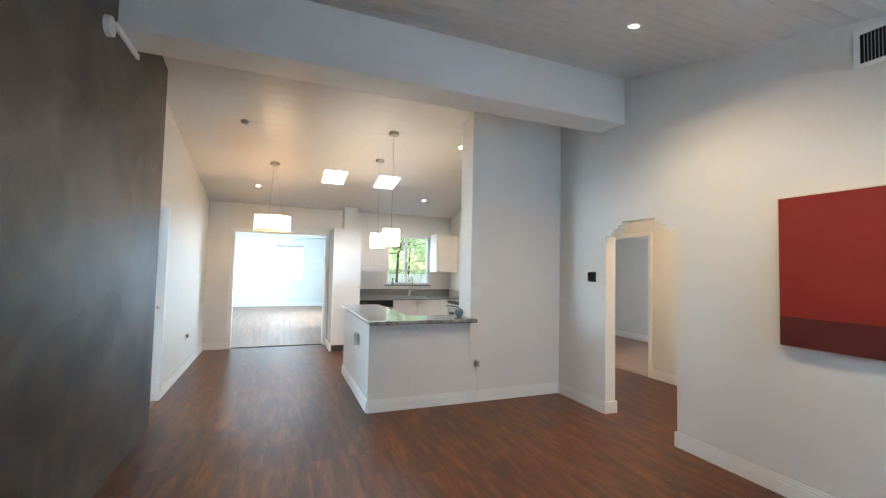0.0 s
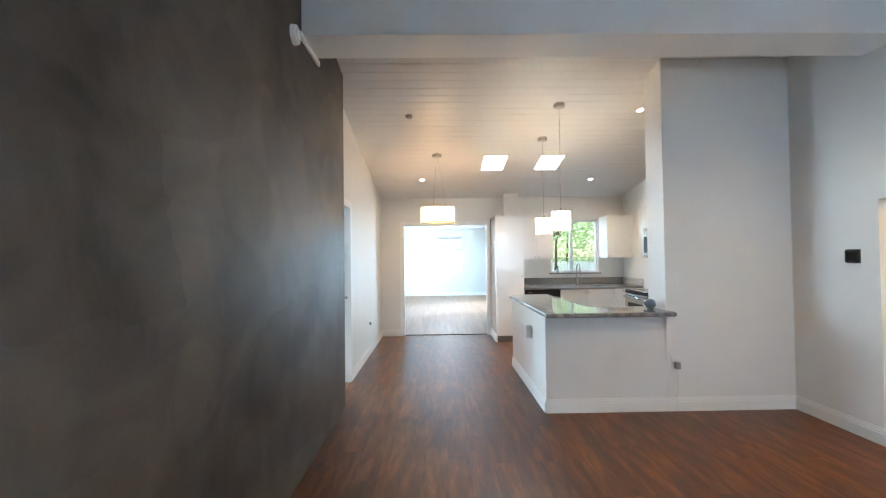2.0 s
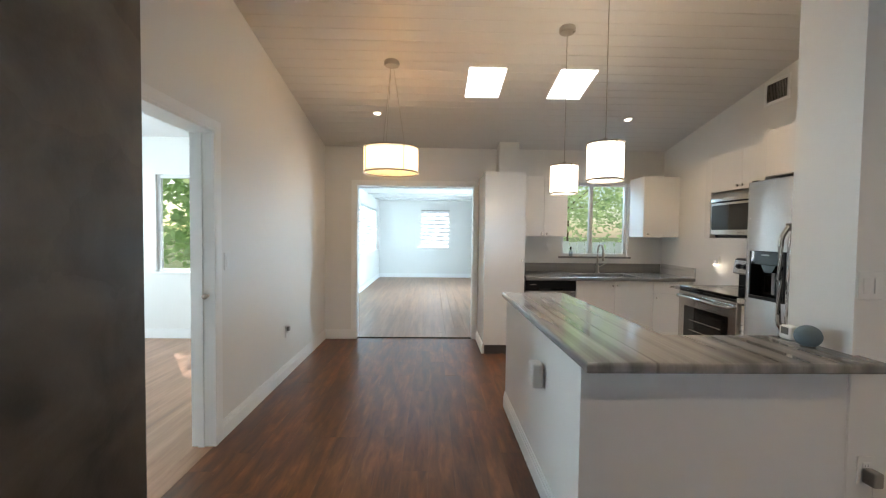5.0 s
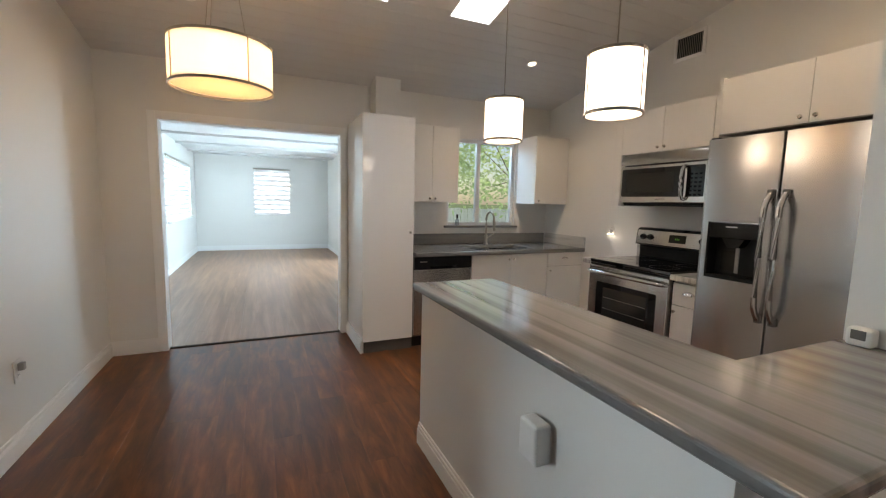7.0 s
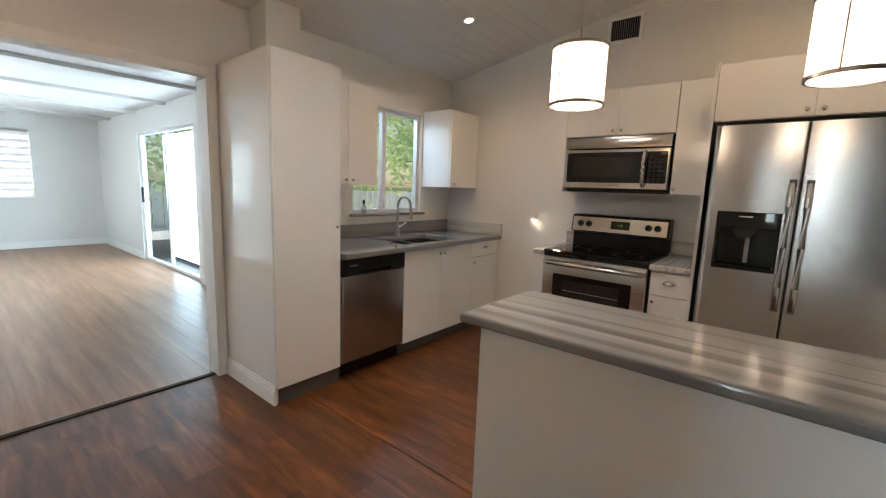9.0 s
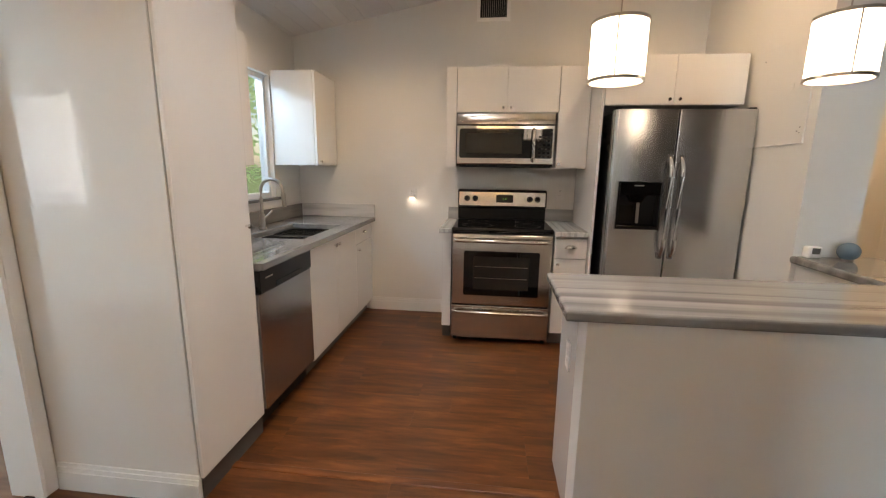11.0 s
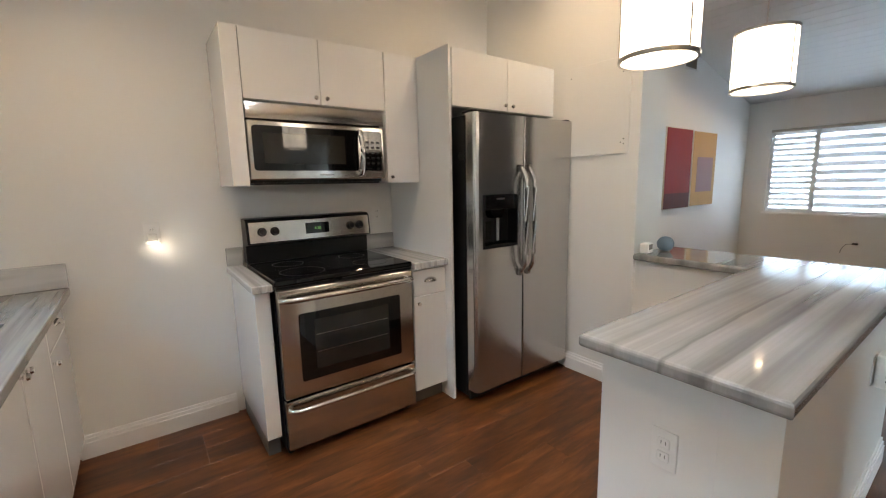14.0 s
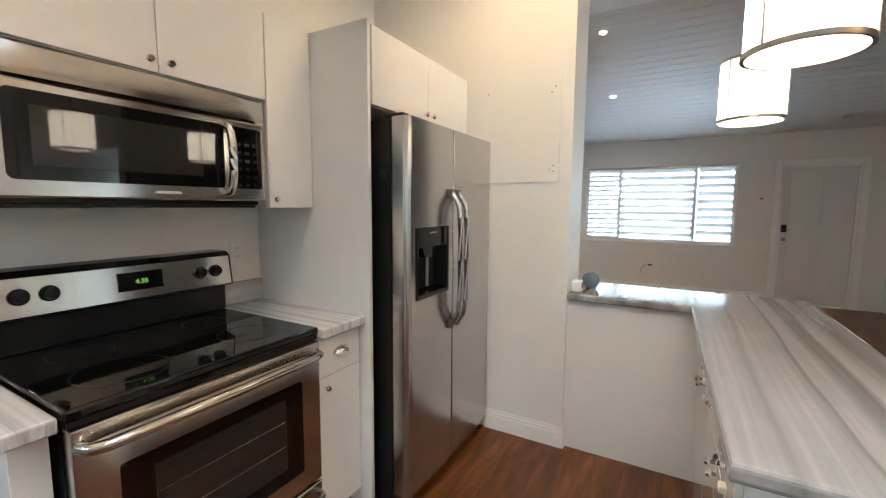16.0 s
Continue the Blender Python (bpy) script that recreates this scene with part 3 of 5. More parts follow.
single("trim", bm, M_TRIM, "white lining of the side hall doorway", "trim", "structure")
single("trim", boxed(0.412, 1.905, YB + 0.03, YB + 0.07, -0.004, 0.008, r=0.003), mat("bronze_strip", (0.035, 0.022, 0.014), 0.75, spec=0.2), "dark metal threshold strip", "trim", "structure")
single("trim", boxed(2.17, 2.21, 6.12, 7.60, -0.002, 0.007, r=0.003), M_FLOOR, "brown wooden floor joint strip", "trim", "structure")
single("trim", boxed(XD + 0.0005, XD + 0.02, 3.40, 3.84, 2.86, 2.899, r=0.004), M_TRIM, "white moulding under the beam end", "trim", "structure")
# covered hatch on the kitchen face of the stub wall
bm = boxed(3.14, 3.60, 4.7655, 4.777, 1.512, 2.08, r=0.002)
hatch = single("trim", bm, M_WALL, "cream painted hatch panel on the stub wall", "trim", "structure")
for hx, hz in ((3.17, 1.57), (3.17, 1.60), (3.56, 1.57), (3.56, 1.60), (3.17, 2.02), (3.19, 1.99), (3.56, 2.02), (3.19, 1.58)):
    part("screw_hole", rod(bmesh.new(), (hx, 4.7769, hz), (hx, 4.7778, hz), 0.0035, 8), M_BLACK, hatch)
part("cover_disc", rod(bmesh.new(), (3.29, 4.7769, 1.83), (3.29, 4.780, 1.83), 0.022, 20), M_WALL, hatch)

# ---- windows and doors ----


def window_x(name, x0, x1, z0, z1, y, label, mullions=(), sill=0.05, inside=-1):
    """A window in a wall across y; inside is the way into the room."""
    w = thing(name, ((x0 + x1) / 2, y, z0), label, "window")
    w["kind"] = "structure"
    bm = bmesh.new()
    t, a, b = 0.04, y + 0.035, y + 0.085
    for q in ((x0, x0 + t, z0, z1), (x1 - t, x1, z0, z1), (x0 + t, x1 - t, z0, z0 + t), (x0 + t, x1 - t, z1 - t, z1)):
        box(bm, q[0], q[1], a, b, q[2], q[3], r=0.004)
    part("window_frame", bm, M_ALU, w)
    edges = [x0 + t, *mullions, x1 - t]
    for m in mullions:
        part("mullion", boxed(m - 0.025, m + 0.025, a + 0.002, b - 0.002, z0 + t, z1 - t, r=0.004), M_ALU, w)
    for p0, p1 in zip(edges, edges[1:]):
        pane = part("pane", boxed(p0 + 0.004, p1 - 0.004, y + 0.055, y + 0.061, z0 + t, z1 - t), M_GLASS, w)
        pane.visible_shadow = False
    if sill:
        s = sorted((y + 0.034 if inside < 0 else y + 0.086, y + (0 if inside < 0 else 0.12) + inside * sill))
        part("window_sill", boxed(x0 - 0.03, x1 + 0.03, s[0], s[1], z0 - 0.022, z0 + 0.001, r=0.004), M_STONE_X if name == "window_1" else M_TRIM, w)
    return w


def window_y(name, y0, y1, z0, z1, x, label, mullions=(), door=False):
    """A window in a wall across x."""
    w = thing(name, (x, (y0 + y1) / 2, z0), label, "glass door" if door else "window")
    w["kind"] = "structure"
    bm = bmesh.new()
    t, a, b = 0.045, x - 0.025, x + 0.025
    for q in ((y0, y0 + t, z0, z1), (y1 - t, y1, z0, z1), (y0 + t, y1 - t, z0, z0 + t), (y0 + t, y1 - t, z1 - t, z1)):
        box(bm, a, b, q[0], q[1], q[2], q[3], r=0.004)
    part("window_frame", bm, M_ALU, w)
    edges = [y0 + t, *mullions, y1 - t]
    for m in mullions:
        part("mullion", boxed(a + 0.002, b - 0.002, m - 0.03, m + 0.03, z0 + t, z1 - t, r=0.004), M_ALU, w)
    for p0, p1 in zip(edges, edges[1:]):
        pane = part("pane", boxed(x - 0.003, x + 0.003, p0 + 0.004, p1 - 0.004, z0 + t, z1 - t), M_BLUEGLASS if door else M_GLASS, w)
        pane.visible_shadow = False
    if not door:
        part("window_sill", boxed(x + 0.026, x + 0.15, y0 - 0.03, y1 + 0.03, z0 - 0.02, z0 + 0.001, r=0.004), M_TRIM, w)
    else:
        part("door_handle", boxed(x - 0.06, x - 0.026, y1 - 0.09, y1 - 0.06, 0.95, 1.2, r=0.008), M_BLACK, w)
    return w


window_x("window_1", 3.06, 3.94, 1.10, 2.06, YB, "white sliding kitchen window above the sink", (3.46,), 0.04)
window_x("window_2", 1.80, 3.95, 0.82, 2.03, YF - 0.12, "wide front window with three lights behind a blind", (2.33, 3.42), 0.03, 1)
window_x("window_3", 1.04, 1.91, 0.93, 2.13, 15.9, "white family room window with a zebra blind", (1.475,), 0.03)
window_x("window_5", -2.12, -1.25, 0.85, 2.08, 8.2, "white bedroom window facing the garden", (-1.68,), 0.04)
window_y("window_4", 12.45, 15.15, 0.90, 2.07, -0.36, "wide bright side window of the family room", (13.35, 14.25))
window_y("window_6", 10.35, 11.45, 0.93, 2.05, -0.36, "side window of the family room", (10.9,))
window_y("door_2", 11.2, 13.5, 0.0, 2.06, 2.96, "bluish glazed sliding door of the family room", (12.35,), True)
window_y("window_7", 5.4, 7.0, 0.9, 2.1, -3.66, "white bedroom side window", (6.2,))


def zebra_blind(place, across, x0, x1, z0, z1, label, slats, axis="x", bands=True):
    """A roller blind of dense and sheer bands, hung under a slim head rail."""
    w = thing("zebra_blind", place, label, "window blind", "zebra blinds")
    def slab(a, b, c, d, q, s, r=0.0):
        return boxed(a, b, across + c, across + d, q, s, r=r) if axis == "x" else boxed(across + c, across + d, a, b, q, s, r=r)
    part("head_rail", slab(x0 - 0.03, x1 + 0.03, -0.03, 0.03, z1, z1 + 0.035, 0.006), M_NICKEL, w, "slim grey head rail")
    step = (z1 - z0) / slats
    for k in range(slats):
        lo = z0 + k * step
        part("band", slab(x0, x1, -0.002, 0.002, lo + step * 0.42, lo + step), M_BLIND, w)
        part("sheer_band", slab(x0, x1, -0.0005, 0.0005, lo, lo + step * 0.42), M_SHEER, w)
    part("bottom_bar", slab(x0, x1, -0.008, 0.008, z0 - 0.02, z0, 0.003), M_ALU, w)
    return w


zebra_blind((2.08, YF - 0.02, 0.86), YF - 0.05, 1.82, 2.30, 0.90, 1.99, "white zebra blind of the front window, half open", 9)
zebra_blind((2.87, YF - 0.02, 0.86), YF - 0.05, 2.345, 3.40, 0.86, 1.99, "white zebra blind of the front window, bright with daylight", 10)
zebra_blind((3.68, YF - 0.02, 0.86), YF - 0.05, 3.435, 3.93, 0.88, 1.99, "white zebra blind of the front window, nearly closed", 14)
zebra_blind((1.25, 15.89, 0.97), 15.912, 1.06, 1.455, 0.97, 2.08, "zebra blind on the end window, half open", 9)
zebra_blind((1.70, 15.89, 0.97), 15.912, 1.495, 1.89, 0.97, 2.08, "zebra blind on the end window, half open", 9)
zebra_blind((-0.26, 10.9, 0.95), -0.30, 10.4, 11.4, 0.96, 2.01, "zebra blind half open in the side window", 9, "y")
zebra_blind((-0.26, 13.6, 0.95), -0.30, 12.5, 15.1, 0.94, 2.03, "white blind glowing in the side window", 12, "y")

# front door
d = thing("door_1", (0.865, YF, 0), "closed grey-white panelled front door with a black keypad lock", "door")
d["kind"] = "structure"
leaf = boxed(0.475, 1.255, YF - 0.07, YF - 0.028, 0.012, 1.945, r=0.003)
part("leaf", leaf, mat("door_paint", (0.74, 0.74, 0.74), 0.4, vary=0.03), d)
for xa, xb, za, zb in ((0.55, 0.83, 1.12, 1.82), (0.90, 1.18, 1.12, 1.82), (0.55, 0.83, 0.15, 0.98), (0.90, 1.18, 0.15, 0.98)):
    part("panel", boxed(xa, xb, YF - 0.029, YF - 0.021, za, zb, r=0.006), bpy.data.materials["door_paint"], d)
bm = bmesh.new()
for a, b, z0, z1 in ((0.44, 0.475, 0, 1.98), (1.255, 1.29, 0, 1.98), (0.475, 1.255, 1.945, 1.98)):
    box(bm, a, b, YF - 0.12, YF + 0.002, z0, z1)
for a, b, z0, z1 in ((0.365, 0.44, 0, 2.05), (1.29, 1.365, 0, 2.05), (0.44, 1.29, 1.98, 2.05)):
    box(bm, a, b, YF + 0.001, YF + 0.018, z0, z1, r=0.004)
part("door_frame", bm, M_TRIM, d)
part("keypad_lock", boxed(1.185, 1.245, YF - 0.03, YF + 0.0, 1.03, 1.14, r=0.008), M_BLACK, d, "black keypad lock")
bm = rod(bmesh.new(), (1.215, YF - 0.03, 0.93), (1.215, YF + 0.0, 0.93), 0.012)
bmesh.ops.create_uvsphere(bm, u_segments=16, v_segments=10, radius=0.028, matrix=Matrix.Translation((1.215, YF + 0.02, 0.93)))
part("door_knob", bm, M_NICKEL, d, smooth=True)

# roof lights
for x0, x1, y0, y1 in ROOF_LIGHTS:
    w = thing("roof_light", ((x0 + x1) / 2, (y0 + y1) / 2, z_kitchen(y0)), "square white roof light full of daylight", "skylight", "roof lights")
    bm = bmesh.new()
    top = 3.30
    for a, b, c, dd in ((x0 - 0.02, x0 + 0.006, y0 - 0.02, y1 + 0.02), (x1 - 0.006, x1 + 0.02, y0 - 0.02, y1 + 0.02)):
        prism(bm, [(c, z_kitchen(c) + 0.002), (dd, z_kitchen(dd) + 0.002), (dd, top), (c, top)], "x", a, b)
    box(bm, x0 + 0.006, x1 - 0.006, y0 - 0.02, y0 + 0.006, z_kitchen(y0) + 0.002, top)
    box(bm, x0 + 0.006, x1 - 0.006, y1 - 0.006, y1 + 0.02, z_kitchen(y1) + 0.002, top)
    part("shaft", bm, M_TRIM, w)
    part("sheet", boxed(x0 - 0.02, x1 + 0.02, y0 - 0.02, y1 + 0.02, top + 0.001, top + 0.006), M_ACRYL, w, "milky acrylic sheet")

# ---- kitchen cabinets ----


def knob(parent, x, y, z, way):
    """A small round knob that stands out of a front; way is its direction."""
    v = Vector(way)
    c = Vector((x, y, z))
    bm = rod(bmesh.new(), c, c + v * 0.014, 0.005, 10)
    rod(bm, c + v * 0.012, c + v * 0.018, 0.008, 14, 0.012)
    rod(bm, c + v * 0.018, c + v * 0.026, 0.012, 14, 0.009)
    return part("knob", bm, M_CHROME, parent, "small chrome knob", smooth=True)


def cup_pull(parent, x, y, z, way):
    """A cup pull: a quarter dome with a rim, open below."""
    bm = bmesh.new()
    w = 0.042
    rows, sides = 7, 12
    grid = []
    for i in range(rows + 1):
        el = math.pi / 2 * i / rows
        ring = []
        for j in range(sides + 1):
            az = math.pi * j / sides
            u, out, up = -math.cos(az) * math.cos(el) * w, math.sin(az) * math.cos(el) * 0.028, math.sin(el) * 0.024
            ring.append(bm.verts.new(Vector((x, y, z)) + (Vector((0, u, up)) + Vector(way) * (out + 0.001) if way[0] else Vector((u, 0, up)) + Vector(way) * (out + 0.001))))
        grid.append(ring)
    for i in range(rows):
        for j in range(sides):
            bm.faces.new((grid[i][j], grid[i][j + 1], grid[i + 1][j + 1], grid[i + 1][j]))
    bmesh.ops.remove_doubles(bm, verts=bm.verts, dist=1e-5)
    bmesh.ops.solidify(bm, geom=bm.faces[:], thickness=0.0025)
    rod(bm, Vector((x, y, z)) + Vector((0, -w, 0) if way[0] else (-w, 0, 0)), Vector((x, y, z)) + Vector((0, w, 0) if way[0] else (w, 0, 0)), 0.003, 8)
    return part("cup_pull", bm, M_CHROME, parent, "chrome cup pull", smooth=True)


# tall larder
c = thing("larder_cabinet", (2.2, 7.9, 0), "tall glossy white larder cabinet with one door", "cabinet")
part("body", boxed(1.976, 2.44, 7.568, YB - 0.002, 0.0, 2.085, r=0.002), M_CAB, c)
part("door", boxed(1.978, 2.438, 7.546, 7.563, 0.105, 2.083, r=0.003), M_CAB, c)
# dark filler draws the shadow line between door and body
part("seal", boxed(1.984, 2.432, 7.5632, 7.5678, 0.11, 2.08), M_GREY, c, "dark strip standing for the shade in the door gap")
knob(c, 2.40, 7.546, 1.08, (0, -1, 0))
part("plinth", boxed(1.99, 2.44, 7.562, 7.5675, 0.0, 0.102), M_GREY, c)


def wall_cabinet(place, dims, doors, way, label, knobs):
    """A wall cabinet: carcass, slab doors with thin gaps, knobs. way 'y': fronts face -y, 'x': they face -x."""
    x0, x1, y0, y1, z0, z1 = dims
    w = thing("wall_cabinet", place, label, "cabinet", "white wall cabinets")
    if way == "y":
        part("body", boxed(x0, x1, y0 + 0.022, y1, z0, z1, r=0.001), M_CAB, w)
        for a, b in doors:
            part("door", boxed(a + 0.0015, b - 0.0015, y0, y0 + 0.020, z0 + 0.002, z1 - 0.002, r=0.002), M_CAB, w)
        for kx in knobs:
            knob(w, kx, y0, z0 + 0.035, (0, -1, 0))
    else:
        part("body", boxed(x0 + 0.022, x1, y0, y1, z0, z1, r=0.001), M_CAB, w)
        for a, b in doors:
            part("door", boxed(x0, x0 + 0.020, a + 0.0015, b - 0.0015, z0 + 0.002, z1 - 0.002, r=0.002), M_CAB, w)
        for ky in knobs:
            knob(w, x0, ky, z0 + 0.035, (-1, 0, 0))
    return w


wall_cabinet((2.73, 8.0, 1.355), (2.445, 3.015, 7.845, YB - 0.002, 1.355, 2.09), ((2.445, 2.73), (2.73, 3.015)), "y",
             "white two-door wall cabinet beside the larder", (2.70, 2.76))
wall_cabinet((4.12, 8.0, 1.362), (3.955, XK - 0.002, 7.85, YB - 0.002, 1.362, 2.10), ((3.955, XK - 0.002),), "y",
             "white wall cabinet in the corner beside the window", (4.0,))
wall_cabinet((4.2, 6.33, 1.785), (4.01, XK - 0.002, 5.94, 6.72, 1.785, 2.122), ((5.94, 6.33), (6.33, 6.72)), "x",
             "white two-door wall cabinet above the microwave", (6.30, 6.36))
wall_cabinet((4.2, 5.82, 1.365), (4.01, XK - 0.002, 5.708, 5.938, 1.365, 2.122), ((5.708, 5.938),), "x",
             "narrow white wall cabinet beside the microwave", (5.915,))
wall_cabinet((4.04, 5.24, 1.79), (3.685, XK - 0.002, 4.80, 5.686, 1.79, 2.108), ((4.80, 5.243), (5.243, 5.686)), "x",
             "white two-door cabinet above the refrigerator", (5.21, 5.275))
w = thing("filler_panel", (4.2, 6.76, 1.365), "white upright filler panel beside the microwave", "panel")
part("panel", boxed(4.012, XK - 0.002, 6.722, 6.80, 1.362, 2.122, r=0.002), M_CAB, w)
w = thing("tall_side_panel", (4.05, 5.695, 0), "tall white side panel beside the refrigerator", "panel")
part("panel", boxed(3.69, XK - 0.002, 5.688, 5.706, 0.0, 2.122, r=0.001), M_CAB, w)


def base_cabinet(place, label, group="white base cabinets"):
    return thing("base_cabinet", place, label, "cabinet", group)


# sink run on the far wall
c = base_cabinet((3.48, 7.85, 0), "white sink base cabinet with two plain doors")
part("body", boxed(3.036, 3.93, 7.56, YB - 0.002, 0.10, 0.62), M_CAB, c)
for a, b in ((3.036, 3.483), (3.483, 3.93)):
    part("door", boxed(a + 0.0015, b - 0.0015, 7.538, 7.558, 0.105, 0.852, r=0.002), M_CAB, c)
knob(c, 3.455, 7.538, 0.80, (0, -1, 0))
knob(c, 3.511, 7.538, 0.80, (0, -1, 0))
part("plinth", boxed(3.036, 3.93, 7.60, 7.615, 0, 0.0995), M_GREY, c)
c = base_cabinet((4.16, 7.85, 0), "white base cabinet with a drawer over a door")
part("body", boxed(3.932, XK - 0.002, 7.56, YB - 0.002, 0.10, 0.855), M_CAB, c)
part("drawer", boxed(3.934, XK - 0.004, 7.538, 7.558, 0.712, 0.852, r=0.002), M_CAB, c)
part("door", boxed(3.934, XK - 0.004, 7.538, 7.558, 0.105, 0.708, r=0.002), M_CAB, c)
cup_pull(c, 4.16, 7.538, 0.785, (0, -1, 0))
knob(c, 3.965, 7.538, 0.665, (0, -1, 0))
part("plinth", boxed(3.932, XK - 0.002, 7.60, 7.615, 0, 0.0995), M_GREY, c)
# beside the range
c = base_cabinet((4.05, 5.83, 0), "narrow white base cabinet with a drawer over a door")
part("body", boxed(3.772, XK - 0.002, 5.708, 5.945, 0.10, 0.86), M_CAB, c)
part("drawer", boxed(3.75, 3.770, 5.71, 5.943, 0.70, 0.852, r=0.002), M_CAB, c)
part("door", boxed(3.75, 3.770, 5.71, 5.943, 0.105, 0.696, r=0.002), M_CAB, c)
cup_pull(c, 3.75, 5.826, 0.78, (-1, 0, 0))
knob(c, 3.75, 5.915, 0.655, (-1, 0, 0))
part("plinth", boxed(3.81, 3.825, 5.708, 5.945, 0, 0.0995), M_GREY, c)
c = base_cabinet((4.1, 6.76, 0), "white filler base panel beside the range")
part("body", boxed(3.80, XK - 0.002, 6.725, 6.795, 0.10, 0.862, r=0.002), M_CAB, c)
part("plinth", boxed(3.83, XK - 0.02, 6.73, 6.79, 0, 0.0995), M_GREY, c)

# peninsula
pen = thing("kitchen_peninsula", (2.22, 5.3, 0), "white L-shaped kitchen peninsula with drawers on the inner side", "kitchen peninsula")
bm = boxed(1.975, 2.10, 4.4605, 6.10, 0, 0.864)
box(bm, 2.10, 3.074, 4.4605, 4.74, 0, 0.864)
part("half_wall", bm, M_WALL, pen, "white painted half wall")
part("end_panel", boxed(2.10, 2.42, 6.082, 6.100, 0.0, 0.864, r=0.001), M_CAB, pen)
part("carcass", boxed(2.10, 2.415, 4.742, 6.080, 0.10, 0.862), M_CAB, pen)
part("plinth", boxed(2.34, 2.36, 4.742, 6.080, 0.0, 0.0995), M_GREY, pen)
for k in range(4):
    y0 = 4.752 + 0.332 * k
    dr = part("drawer", boxed(2.4155, 2.435, y0 + 0.0015, y0 + 0.3305, 0.70, 0.855, r=0.002), M_CAB, pen)
    part("door", boxed(2.4155, 2.435, y0 + 0.0015, y0 + 0.3305, 0.105, 0.696, r=0.002), M_CAB, pen)
    cup_pull(pen, 2.435, y0 + 0.166, 0.775, (1, 0, 0))
    knob(pen, 2.435, y0 + (0.30 if k % 2 == 0 else 0.03), 0.655, (1, 0, 0))


for y0 in (5.25, 5.914):
    lock = part("child_lock", boxed(2.4352, 2.452, y0 + 0.055, y0 + 0.085, 0.735, 0.752, r=0.004), M_PLASTIC, pen, "small white plastic child lock")
    part("catch", boxed(2.4352, 2.448, y0 + 0.06, y0 + 0.08, 0.675, 0.69, r=0.003), M_PLASTIC, lock)
    part("strap", boxed(2.4352, 2.438, y0 + 0.065, y0 + 0.075, 0.6905, 0.7345), M_PLASTIC, lock)


def slab_edge(bm, outline, z0, z1, r=0.012):
    """A stone top with a rounded upper and lower edge."""
    prism(bm, outline, "z", z0, z1)
    edges = [e for e in bm.edges if abs(e.verts[0].co.z - e.verts[1].co.z) < 1e-6]
    bmesh.ops.bevel(bm, geom=edges, offset=r, segments=3, profile=0.5, affect="EDGES")
    return bm


w = thing("peninsula_worktop", (2.22, 5.3, 0.865), "grey and white striped marble worktop on the peninsula", "worktop")
part("slab", slab_edge(bmesh.new(), [(1.948, 4.33), (3.10, 4.33), (3.10, 4.456), (3.071, 4.456), (3.071, 4.778), (2.484, 4.778), (2.458, 6.172), (1.948, 6.176)], 0.865, 0.906), M_STONE, w)
w = thing("sink_worktop", (3.42, 7.86, 0.857), "grey striped marble worktop around the sink", "worktop")
bm = bmesh.new()
oo = [(2.446, 7.50), (XK - 0.002, 7.50), (XK - 0.002, YB - 0.002), (2.446, YB - 0.002)]
ii = [(3.12, 7.62), (3.82, 7.62), (3.82, 8.03), (3.12, 8.03)]
ring = [[bm.verts.new((u, v, z)) for u, v in pts] for pts, z in ((oo, 0.858), (ii, 0.858), (oo, 0.896), (ii, 0.896))]
for k in range(4):
    j = (k + 1) % 4
    bm.faces.new((ring[0][k], ring[1][k], ring[1][j], ring[0][j]))
    bm.faces.new((ring[2][k], ring[2][j], ring[3][j], ring[3][k]))
    bm.faces.new((ring[0][k], ring[0][j], ring[2][j], ring[2][k]))
    bm.faces.new((ring[1][k], ring[3][k], ring[3][j], ring[1][j]))
bmesh.ops.recalc_face_normals(bm, faces=bm.faces[:])
bmesh.ops.bevel(bm, geom=[e for e in bm.edges if len(e.link_faces) == 2 and e.calc_face_angle(0) > 1], offset=0.005, segments=2, profile=0.5, affect="EDGES")
part("slab", bm, M_STONE_X, w)
part("backsplash", boxed(2.446, XK - 0.024, YB - 0.022, YB - 0.002, 0.8965, 1.012, r=0.003), M_STONE_X, w)
part("side_splash", boxed(XK - 0.022, XK - 0.002, 7.50, YB - 0.024, 0.8965, 1.014, r=0.003), M_STONE_N, w)
w = thing("range_worktop", (4.08, 5.83, 0.865), "grey striped marble worktop between range and side panel", "worktop")
part("slab", boxed(3.715, XK - 0.002, 5.708, 5.950, 0.868, 0.906, r=0.006), M_STONE_R, w)
part("backsplash", boxed(XK - 0.022, XK - 0.002, 5.71, 5.950, 0.9065, 1.01, r=0.003), M_STONE_N, w)
w = thing("range_worktop", (4.08, 6.76, 0.865), "narrow grey striped marble worktop strip beside the range", "worktop")
part("slab", boxed(3.745, XK - 0.002, 6.722, 6.815, 0.866, 0.904, r=0.006), M_STONE_R, w)
part("backsplash", boxed(XK - 0.022, XK - 0.002, 6.722, 6.81, 0.9045, 1.01, r=0.003), M_STONE_N, w)

